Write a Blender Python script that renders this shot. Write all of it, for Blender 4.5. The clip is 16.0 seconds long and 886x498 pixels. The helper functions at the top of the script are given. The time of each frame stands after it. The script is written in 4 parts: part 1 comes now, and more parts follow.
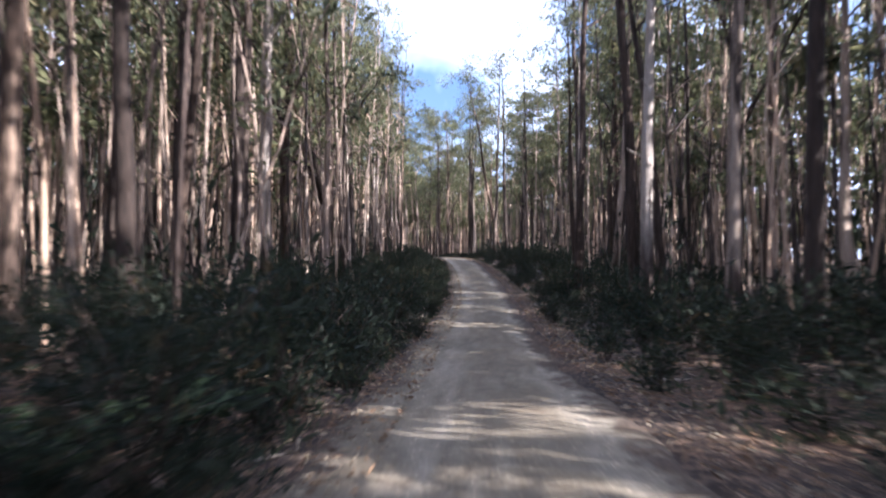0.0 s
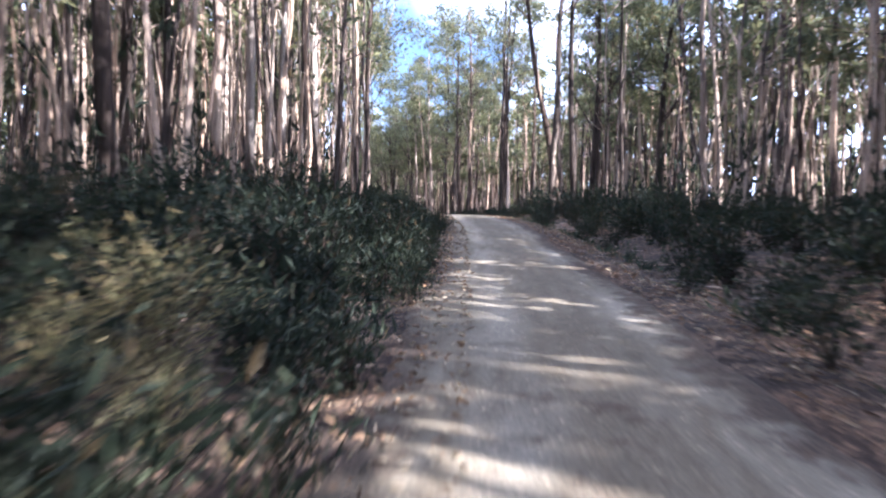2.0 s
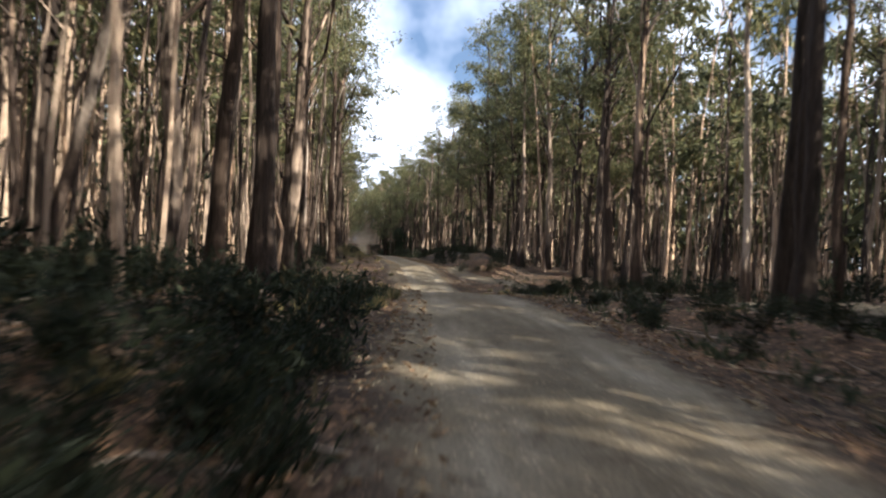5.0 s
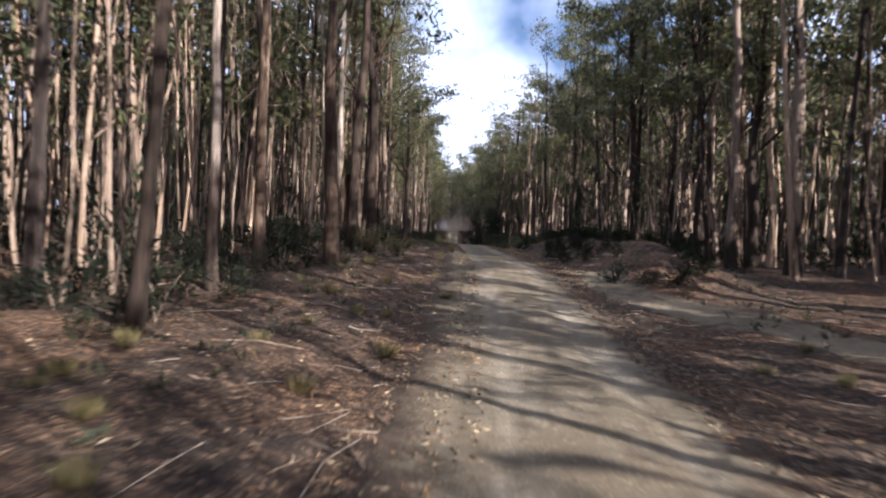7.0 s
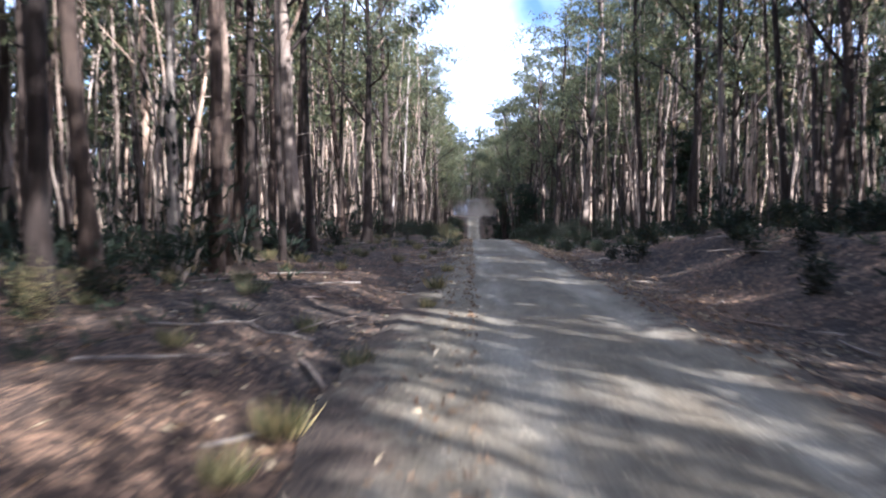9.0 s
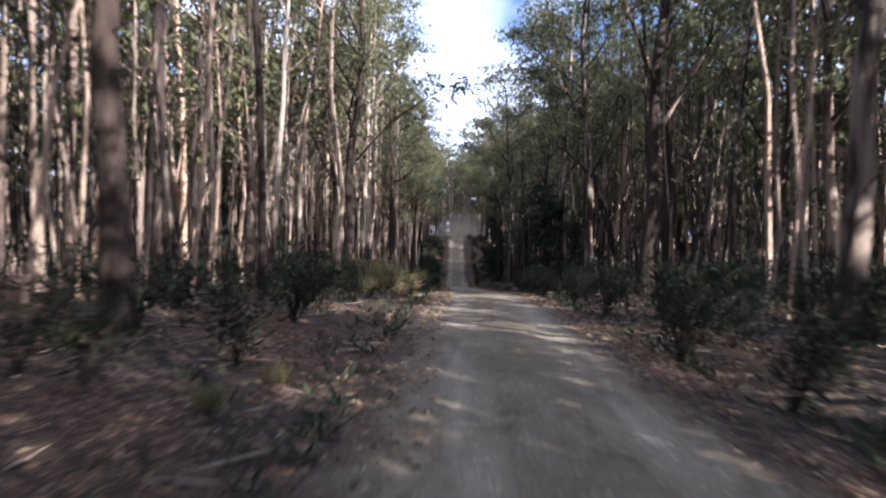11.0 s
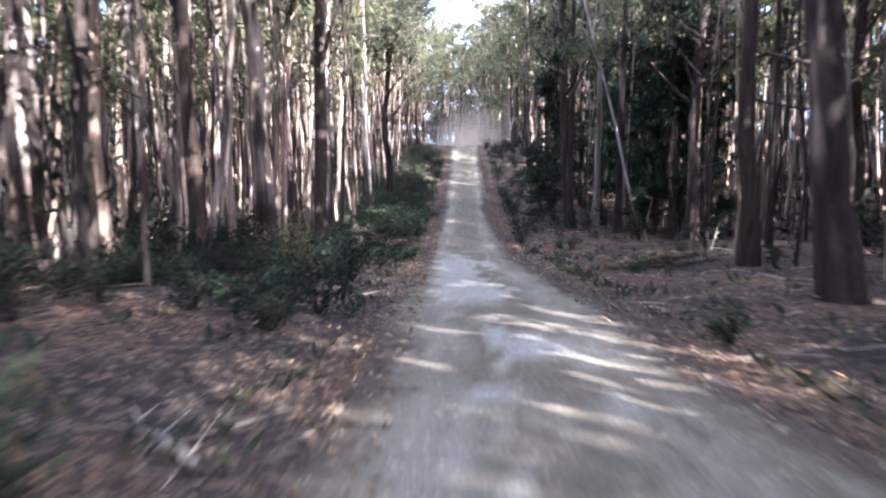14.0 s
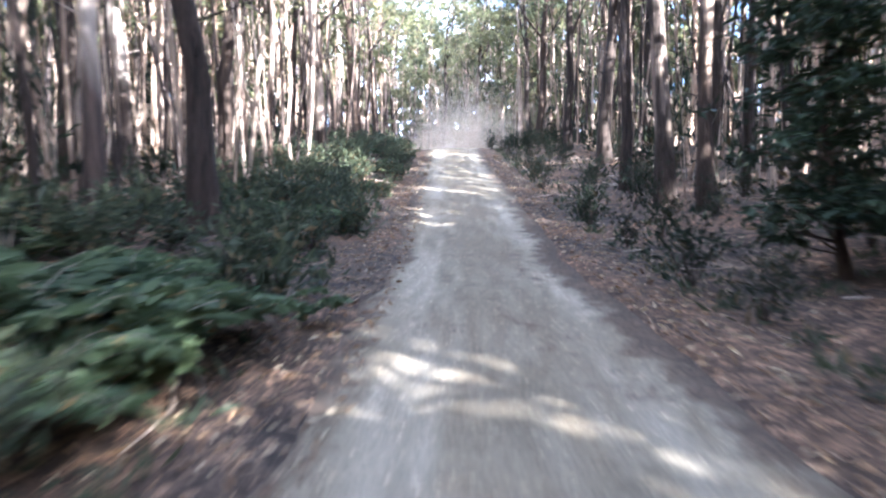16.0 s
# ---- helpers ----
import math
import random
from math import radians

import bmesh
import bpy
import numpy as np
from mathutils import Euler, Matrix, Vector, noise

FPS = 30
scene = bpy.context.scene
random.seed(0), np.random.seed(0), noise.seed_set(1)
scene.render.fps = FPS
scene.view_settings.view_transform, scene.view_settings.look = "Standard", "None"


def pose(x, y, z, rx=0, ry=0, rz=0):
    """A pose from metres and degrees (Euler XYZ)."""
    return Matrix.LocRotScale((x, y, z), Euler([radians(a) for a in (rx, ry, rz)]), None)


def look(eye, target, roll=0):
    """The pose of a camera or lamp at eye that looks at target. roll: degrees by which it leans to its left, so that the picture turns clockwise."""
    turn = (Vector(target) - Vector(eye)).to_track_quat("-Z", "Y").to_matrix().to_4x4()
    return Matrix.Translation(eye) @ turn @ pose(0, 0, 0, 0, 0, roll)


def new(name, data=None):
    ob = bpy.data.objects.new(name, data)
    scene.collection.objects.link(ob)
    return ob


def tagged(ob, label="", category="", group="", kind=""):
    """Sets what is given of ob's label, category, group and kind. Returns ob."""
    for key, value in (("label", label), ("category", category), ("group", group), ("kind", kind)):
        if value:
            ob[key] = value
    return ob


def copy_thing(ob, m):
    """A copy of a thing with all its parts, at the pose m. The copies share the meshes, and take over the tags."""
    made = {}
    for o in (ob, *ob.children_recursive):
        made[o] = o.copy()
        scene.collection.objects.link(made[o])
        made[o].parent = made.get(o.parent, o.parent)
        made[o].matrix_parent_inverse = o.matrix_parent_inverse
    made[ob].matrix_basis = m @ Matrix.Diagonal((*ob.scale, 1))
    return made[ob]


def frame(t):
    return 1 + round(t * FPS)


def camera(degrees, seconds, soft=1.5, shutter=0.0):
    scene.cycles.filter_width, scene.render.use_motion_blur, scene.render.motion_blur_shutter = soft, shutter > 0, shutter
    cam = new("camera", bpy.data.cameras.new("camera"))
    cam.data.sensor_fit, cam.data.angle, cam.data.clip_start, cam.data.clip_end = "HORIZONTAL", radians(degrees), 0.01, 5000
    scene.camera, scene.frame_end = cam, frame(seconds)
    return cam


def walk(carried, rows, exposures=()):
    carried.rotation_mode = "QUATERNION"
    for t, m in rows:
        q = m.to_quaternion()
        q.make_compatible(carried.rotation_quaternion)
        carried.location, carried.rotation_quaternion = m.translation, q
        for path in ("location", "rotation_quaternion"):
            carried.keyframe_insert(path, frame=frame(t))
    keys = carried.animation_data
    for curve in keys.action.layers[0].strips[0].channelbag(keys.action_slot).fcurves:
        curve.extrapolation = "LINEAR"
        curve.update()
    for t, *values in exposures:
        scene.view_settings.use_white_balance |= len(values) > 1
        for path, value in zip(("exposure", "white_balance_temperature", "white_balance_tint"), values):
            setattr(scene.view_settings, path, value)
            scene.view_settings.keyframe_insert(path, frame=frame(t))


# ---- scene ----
cam = camera(66.0, 16.0, soft=2.2, shutter=0.28)
PATH = [
    (0, (0, 0, 1.5), (0, 9.99, 1.936), -0),
    (0.5, (0.24, 8.892, 1.408), (0.083, 18.891, 1.46), -0.6),
    (1, (0.4, 16.899, 1.437), (0.243, 26.897, 1.297), 0.2),
    (1.5, (0.72, 25.621, 1.578), (0.668, 35.62, 1.473), 1.2),
    (2, (1.04, 33.526, 2.083), (0.639, 43.518, 1.996), 1),
    (2.5, (1.04, 41.036, 2.491), (0.36, 51.007, 2.84), 0.9),
    (3, (0.96, 48.927, 3.316), (0.56, 58.875, 4.257), 2.3),
    (3.5, (0.8, 55.943, 4.023), (-0.259, 65.853, 4.842), 0.7),
    (4, (0.48, 63.206, 4.58), (-0.782, 73.055, 5.764), 1.2),
    (4.5, (0, 70.239, 4.887), (-1.783, 80.048, 5.672), 2.3),
    (5, (-1.12, 76.789, 5.253), (-3.284, 86.552, 5.34), 2.7),
    (5.8, (-3.514, 87.277, 5.64), (-6.267, 96.89, 5.62), 3.1),
    (6.6, (-6.392, 98.057, 5.58), (-9.705, 107.492, 5.42), 2.9),
    (7.5, (-10.179, 110.597, 4.953), (-13.94, 119.861, 4.796), 1.6),
    (8, (-12.501, 117.691, 5.345), (-16.294, 126.939, 5.031), 0.4),
    (8.5, (-14.902, 124.603, 5.541), (-18.711, 133.845, 5.244), 0.7),
    (9, (-17.411, 131.562, 5.765), (-21.284, 140.775, 5.399), 0.3),
    (11.5, (-30.75, 168.21, 6.465), (-34.382, 177.527, 6.378), 0.9),
    (12, (-33.685, 176.284, 6.313), (-37.526, 185.511, 5.964), -0.1),
    (12.5, (-36.368, 184.131, 6.009), (-40.2, 193.337, 5.259), -0.3),
    (13, (-39.29, 191.965, 5.401), (-43.034, 201.184, 4.408), -1.1),
    (13.5, (-42.046, 199.375, 4.869), (-45.873, 208.523, 3.581), -1.2),
    (14, (-44.844, 206.686, 4.413), (-48.63, 215.872, 3.281), -0.8),
    (14.5, (-47.811, 214.012, 4.033), (-51.573, 223.23, 3.092), -0.7),
    (15, (-50.653, 221.225, 3.349), (-53.918, 230.654, 2.704), 1.1),
    (15.5, (-53.549, 228.579, 2.969), (-57.26, 237.808, 1.941), 0.1),
    (16, (-56.277, 235.918, 2.969), (-59.822, 245.249, 2.376), -0.5),
]
EXPOSURE = [(0, 2.18, 4960, 22), (0.5, 2.84, 4960, 23), (1.0, 2.92, 4860, 23), (2.0, 2.8, 4807, 22), (3.0, 2.2, 5112, 17), (3.5, 1.75, 5325, 17), (4.0, 1.28, 5760, 16), (4.5, 1.05, 6100, 15), (5.0, 1.55, 5686, 12), (7.5, 1.29, 5064, 21), (8.0, 1.3, 4780, 20), (8.5, 1.86, 4760, 21), (9.0, 2.06, 4662, 18), (11.5, 1.65, 5069, 23), (12.0, 1.64, 5050, 25), (12.5, 2.7, 4640, 24), (13.0, 3.05, 4510, 24), (13.5, 3.32, 4620, 23), (14.0, 3.4, 4785, 22), (14.5, 3.42, 4800, 17), (15.0, 3.24, 4753, 17), (15.5, 3.26, 4627, 16), (16.0, 3.92, 4700, 17)]
walk(cam, [(t, look(eye, target, roll)) for t, eye, target, roll in PATH], EXPOSURE)

# ---- sky and sun: low afternoon sun behind the forest on the road's right ----
SUN_AZIMUTH, SUN_HEIGHT = radians(116), radians(30)
world = bpy.data.worlds.new("sky")
scene.world = world
world.use_nodes = True
sky = world.node_tree.nodes.new("ShaderNodeTexSky")
sky.sky_type, sky.sun_disc = "NISHITA", False
sky.sun_elevation, sky.sun_rotation = SUN_HEIGHT, SUN_AZIMUTH
sky.air_density, sky.dust_density = 1.0, 4.0
back = world.node_tree.nodes["Background"]
back.inputs["Strength"].default_value = 0.064
# thin white cloud over the whole sky
w = world.node_tree
cloud = w.nodes.new("ShaderNodeTexNoise")
cloud.inputs["Scale"].default_value, cloud.inputs["Detail"].default_value = 3.2, 5.0
w.links.new(w.nodes.new("ShaderNodeTexCoord").outputs["Generated"], cloud.inputs["Vector"])
cover = w.nodes.new("ShaderNodeMapRange")
cover.inputs["From Min"].default_value, cover.inputs["From Max"].default_value, cover.inputs["To Max"].default_value = 0.43, 0.60, 0.92
w.links.new(cloud.outputs["Fac"], cover.inputs["Value"])
veil = w.nodes.new("ShaderNodeMix")
veil.data_type = "RGBA"
veil.inputs[7].default_value = (10.6, 10.9, 11.4, 1)
w.links.new(cover.outputs["Result"], veil.inputs[0])
w.links.new(sky.outputs["Color"], veil.inputs[6])
w.links.new(veil.outputs[2], back.inputs["Color"])
sun_light = bpy.data.lights.new("sun", "SUN")
sun_light.energy, sun_light.angle, sun_light.color = 5.0, radians(0.4), (1.0, 0.875, 0.66)
sun = new("sun", sun_light)
to_sun = Vector((math.sin(SUN_AZIMUTH) * math.cos(SUN_HEIGHT), math.cos(SUN_AZIMUTH) * math.cos(SUN_HEIGHT), math.sin(SUN_HEIGHT)))
sun.matrix_basis = look(to_sun * 200, (0, 0, 0))


# ---- the plan: the road's middle line and the lie of the land ----
MIDDLE = [
    (0.6, -40, -1.20), (0.6, -18, -0.60), (0.6, -0, 0.00), (1.3, 16.9, -0.04), (2.2, 33.5, 0.56),
    (2.3, 48.9, 1.79), (1.8, 63.3, 3.02), (0.2, 77.1, 3.91), (-4.16, 94.03, 4.25), (-8.9, 111, 3.30),
    (-13.6, 125.1, 4.05), (-16.1, 132, 4.38), (-29.8, 168.6, 4.75), (-35.6, 184.4, 4.43), (-41.2, 199.7, 3.39),
    (-47, 214.3, 2.46), (-52.9, 228.8, 1.56), (-55.7, 236.1, 1.47), (-60.2, 248.3, 2.45), (-64.8, 260.5, 4.30),
    (-69.7, 273.6, 6.40), (-74.9, 287.7, 7.60), (-82.3, 297.1, 7.80), (-95.6, 306.1, 8.00), (-119.3, 316.7, 7.90),
    (-175.7, 337.2, 7.70),
]


def middle_line(step=0.5):
    """The road's middle line, smooth, at even steps: points, unit normals to the right, lengths from the line's start."""
    p = np.array(MIDDLE)
    ends = np.vstack([2 * p[0] - p[1], p, 2 * p[-1] - p[-2]])
    out = []
    for a, b, c, d in zip(ends, ends[1:], ends[2:], ends[3:]):
        u = np.linspace(0, 1, 40, endpoint=False)[:, None]
        out.append(0.5 * (2 * b + (c - a) * u + (2 * a - 5 * b + 4 * c - d) * u**2 + (3 * b - a - 3 * c + d) * u**3))
    out = np.vstack(out + [p[-1:]])
    far = np.r_[0, np.cumsum(np.hypot(*np.diff(out[:, :2], axis=0).T))]
    even = np.arange(0, far[-1], step)
    line = np.stack([np.interp(even, far, out[:, n]) for n in range(3)], 1)
    ahead = np.gradient(line[:, :2], axis=0)
    ahead /= np.hypot(*ahead.T)[:, None]
    return line, np.stack([ahead[:, 1], -ahead[:, 0]], 1), even


LINE, SIDE, ALONG = middle_line()


def ripple(x, y, size, seed=0):
    """Smooth unevenness between about -1 and 1."""
    r = np.random.RandomState(seed)
    total = 0
    for _ in range(7):
        turn, phase, k = r.uniform(0, 6.283), r.uniform(0, 6.283), r.uniform(0.6, 1.7) * 6.283 / size
        total = total + np.sin((x * np.cos(turn) + y * np.sin(turn)) * k + phase)
    return total / 3.2


def steps(v, a, b):
    u = np.clip((v - a) / (b - a), 0, 1)
    return u * u * (3 - 2 * u)


def side_track(s):
    """How far right of the road's middle the pull-off beside the road runs."""
    return 1.5 + 8.5 * steps(s, 117, 131) * (1 - 0.88 * steps(s, 150, 168))


def track_there(s):
    return steps(s, 114, 122) * (1 - steps(s, 168, 174))


def lateral(s, d, x, y):
    """Height of the ground over the road's middle, d metres to its right."""
    a = np.abs(d)
    left = d < 0
    bank_left = 0.18 + 0.34 * steps(s, 60, 85) * (1 - steps(s, 118, 132)) + 0.4 * steps(s, 90, 100) * (1 - steps(s, 117, 124)) + 0.2 * steps(s, 205, 225)
    bank_right = 0.22 + 0 * s
    bank_right = bank_right * (1 - 0.8 * track_there(s) * steps(13 - a, 0, 3))
    ridge = 0.3 * steps(s, 119, 127) * (1 - steps(s, 141, 149)) * np.exp(-(((d - 4.3) / 1.0) ** 2))
    heap = 0.95 * steps(s, 165, 171) * (1 - steps(s, 192, 204)) * np.exp(-(((d - 5.6) / 1.9) ** 2))
    bank = np.where(left, bank_left, bank_right)
    road = -0.018 * np.minimum(a, 3.2)
    ditch = -0.06 * np.exp(-(((a - 2.7) / 0.45) ** 2)) * (1 - np.where(left, 0, track_there(s)))
    rough = steps(a, 2.2, 3.8)
    hill = 0.02 * np.clip(a - 10, 0, 80) * np.where(left, 1, -0.4)
    return (road + ditch + bank * steps(a, 2.5, 5.4) + hill + heap + ridge + rough * (0.09 * ripple(x, y, 4.5, 3) + 0.035 * ripple(x, y, 0.9, 4))
            + steps(a, 6, 20) * 0.5 * ripple(x, y, 38, 5))


def plan_of(x, y):
    """Length along the road and distance to its right, of places x, y (arrays)."""
    x, y = np.atleast_1d(np.asarray(x, float)), np.atleast_1d(np.asarray(y, float))
    s, d = np.empty(len(x)), np.empty(len(x))
    for i in range(0, len(x), 500):
        j = slice(i, i + 500)
        off = np.stack([x[j], y[j]], 1)[:, None] - LINE[None, :, :2]
        n = (off**2).sum(2).argmin(1)
        near = off[np.arange(len(n)), n]
        s[j] = ALONG[n]
        d[j] = (near * SIDE[n]).sum(1)
    return s, d


def place_at(s, d):
    """World x, y for a length along the road and a distance to its right."""
    s, d = np.asarray(s, float), np.asarray(d, float)
    c = np.stack([np.interp(s, ALONG, LINE[:, n]) for n in range(2)], -1)
    n = np.stack([np.interp(s, ALONG, SIDE[:, n]) for n in range(2)], -1)
    p = c + n * d[..., None]
    return p[..., 0], p[..., 1]


def height(x, y):
    x, y = np.atleast_1d(np.asarray(x, float)), np.atleast_1d(np.asarray(y, float))
    s, d = plan_of(x, y)
    return np.interp(s, ALONG, LINE[:, 2]) + lateral(s, d, x, y)


# ---- materials ----
def material(name, rough=0.9):
    m = bpy.data.materials.new(name)
    m.use_nodes = True
    t = m.node_tree
    return m, t, t.nodes["Principled BSDF"], t.nodes["Material Output"]


def node(t, kind, links=(), **values):
    """A node with its inputs set by name (spaces as _), and its links made."""
    n = t.nodes.new(kind)
    for key, v in values.items():
        n.inputs[key.replace("_", " ")].default_value = v
    for name, source in dict(links).items():
        t.links.new(source, n.inputs[name])
    return n


def noise_at(t, vector, scale, detail=4.0, rough=0.6):
    n = node(t, "ShaderNodeTexNoise", {"Vector": vector}, Scale=scale, Detail=detail, Roughness=rough)
    return n.outputs["Fac"]


def ramp(t, fac, *stops):
    """A colour ramp from (position, colour) stops."""
    n = t.nodes.new("ShaderNodeValToRGB")
    e = n.color_ramp.elements
    while len(e) < len(stops):
        e.new(0.5)
    for k, (at, c) in zip(e, stops):
        k.position, k.color = at, (*c, 1)
    t.links.new(fac, n.inputs["Fac"])
    return n.outputs["Color"]


def mix(t, fac, a, b, how="MIX"):
    n = t.nodes.new("ShaderNodeMix")
    n.data_type, n.blend_type = "RGBA", how
    for socket, v in ((n.inputs[0], fac), (n.inputs[6], a), (n.inputs[7], b)):
        if isinstance(v, (int, float)):
            socket.default_value = v
        elif isinstance(v, tuple):
            socket.default_value = (*v, 1)
        else:
            t.links.new(v, socket)
    return n.outputs[2]


def stretched(t, vector, x, y, z):
    n = t.nodes.new("ShaderNodeMapping")
    n.inputs["Scale"].default_value = (x, y, z)
    t.links.new(vector, n.inputs["Vector"])
    return n.outputs["Vector"]


def math_of(t, how, a, b):
    n = t.nodes.new("ShaderNodeMath")
    n.operation = how
    for socket, v in zip(n.inputs, (a, b)):
        if isinstance(v, (int, float)):
            socket.default_value = v
        else:
            t.links.new(v, socket)
    return n.outputs[0]


def bump(t, shader, fac, strength, distance):
    n = node(t, "ShaderNodeBump", {"Height": fac}, Strength=strength, Distance=distance)
    t.links.new(n.outputs["Normal"], shader.inputs["Normal"])


def bark(name, low, high, pale, pale_share, single):
    """Bark with stringy vertical fibres; patches of smooth pale wood show through where old bark has peeled."""
    m, t, p, _ = material(name)
    where = t.nodes.new("ShaderNodeNewGeometry")
    pos = where.outputs["Position"]
    chance = t.nodes.new("ShaderNodeObjectInfo").outputs["Random"] if single else where.outputs["Random Per Island"]
    fibre = noise_at(t, stretched(t, pos, 16, 16, 1.1), 1.6, 5.0, 0.7)
    patch = noise_at(t, stretched(t, pos, 2.2, 2.2, 0.30), 1.0, 4.0, 0.65)
    fine = noise_at(t, stretched(t, pos, 40, 40, 6), 1.0, 3.0)
    dark = ramp(t, fibre, (0.28, low), (0.75, high))
    light = ramp(t, fine, (0.25, tuple(0.62 * v for v in pale)), (0.7, pale))
    shift = math_of(t, "MULTIPLY_ADD", chance, 0.45)
    shift.node.inputs[2].default_value = pale_share - 0.45
    peeled = ramp(t, math_of(t, "ADD", patch, shift), (0.50, (0, 0, 0)), (0.60, (1, 1, 1)))
    if single:  # a stocking of old rough bark stays on the foot of the trunk
        high_up = node(t, "ShaderNodeSeparateXYZ", {"Vector": t.nodes.new("ShaderNodeTexCoord").outputs["Object"]}).outputs["Z"]
        rising = math_of(t, "ADD", math_of(t, "MULTIPLY", high_up, 0.16), math_of(t, "MULTIPLY", math_of(t, "ADD", patch, chance), 0.35))
        peeled = mix(t, 1.0, peeled, ramp(t, rising, (0.70, (0, 0, 0)), (0.82, (1, 1, 1))), "MULTIPLY")
    colour = mix(t, peeled, dark, light)
    stain = noise_at(t, stretched(t, pos, 3.2, 3.2, 0.22), 1.0, 5.0, 0.7)  # long dark streaks and weathered patches
    colour = mix(t, 1.0, colour, ramp(t, stain, (0.34, (0.30, 0.27, 0.25)), (0.50, (0.95, 0.92, 0.89)), (0.66, (1.25, 1.22, 1.17))), "MULTIPLY")
    tint = ramp(t, math_of(t, "FRACT", math_of(t, "MULTIPLY", chance, 7.31), 0.0), (0.0, (0.72, 0.66, 0.62)), (0.5, (1, 0.96, 0.92)), (1.0, (1.2, 1.03, 0.88)))
    t.links.new(mix(t, 1.0, colour, tint, "MULTIPLY"), p.inputs["Base Color"])
    p.inputs["Roughness"].default_value = 0.88
    p.inputs["Specular IOR Level"].default_value = 0.25
    bump(t, p, math_of(t, "ADD", fibre, stain), 1.0, 0.04)
    return m


def foliage(name, dark, light, dry, dry_share, through_it=0.45, single=False):
    """Leaves: colour varies leaf by leaf, some dry; light comes through them."""
    m, t, p, out = material(name)
    where = t.nodes.new("ShaderNodeNewGeometry")
    chance = where.outputs["Random Per Island"]
    green = ramp(t, chance, (0.0, dark), (1.0 - dry_share, light), (min(1.0 - dry_share + 0.02, 1.0), dry))
    patch = noise_at(t, where.outputs["Position"], 0.35, 3.0)
    colour = mix(t, 1.0, green, ramp(t, patch, (0.3, (0.65, 0.70, 0.70)), (0.7, (1.25, 1.2, 0.95))), "MULTIPLY")
    t.links.new(colour, p.inputs["Base Color"])
    p.inputs["Roughness"].default_value = 0.6
    p.inputs["Specular IOR Level"].default_value = 0.2
    thin = node(t, "ShaderNodeBsdfTranslucent", {"Color": colour})
    both = node(t, "ShaderNodeMixShader", Fac=through_it)
    t.links.new(p.outputs[0], both.inputs[1])
    t.links.new(thin.outputs[0], both.inputs[2])
    t.links.new(both.outputs[0], out.inputs["Surface"])
    return m


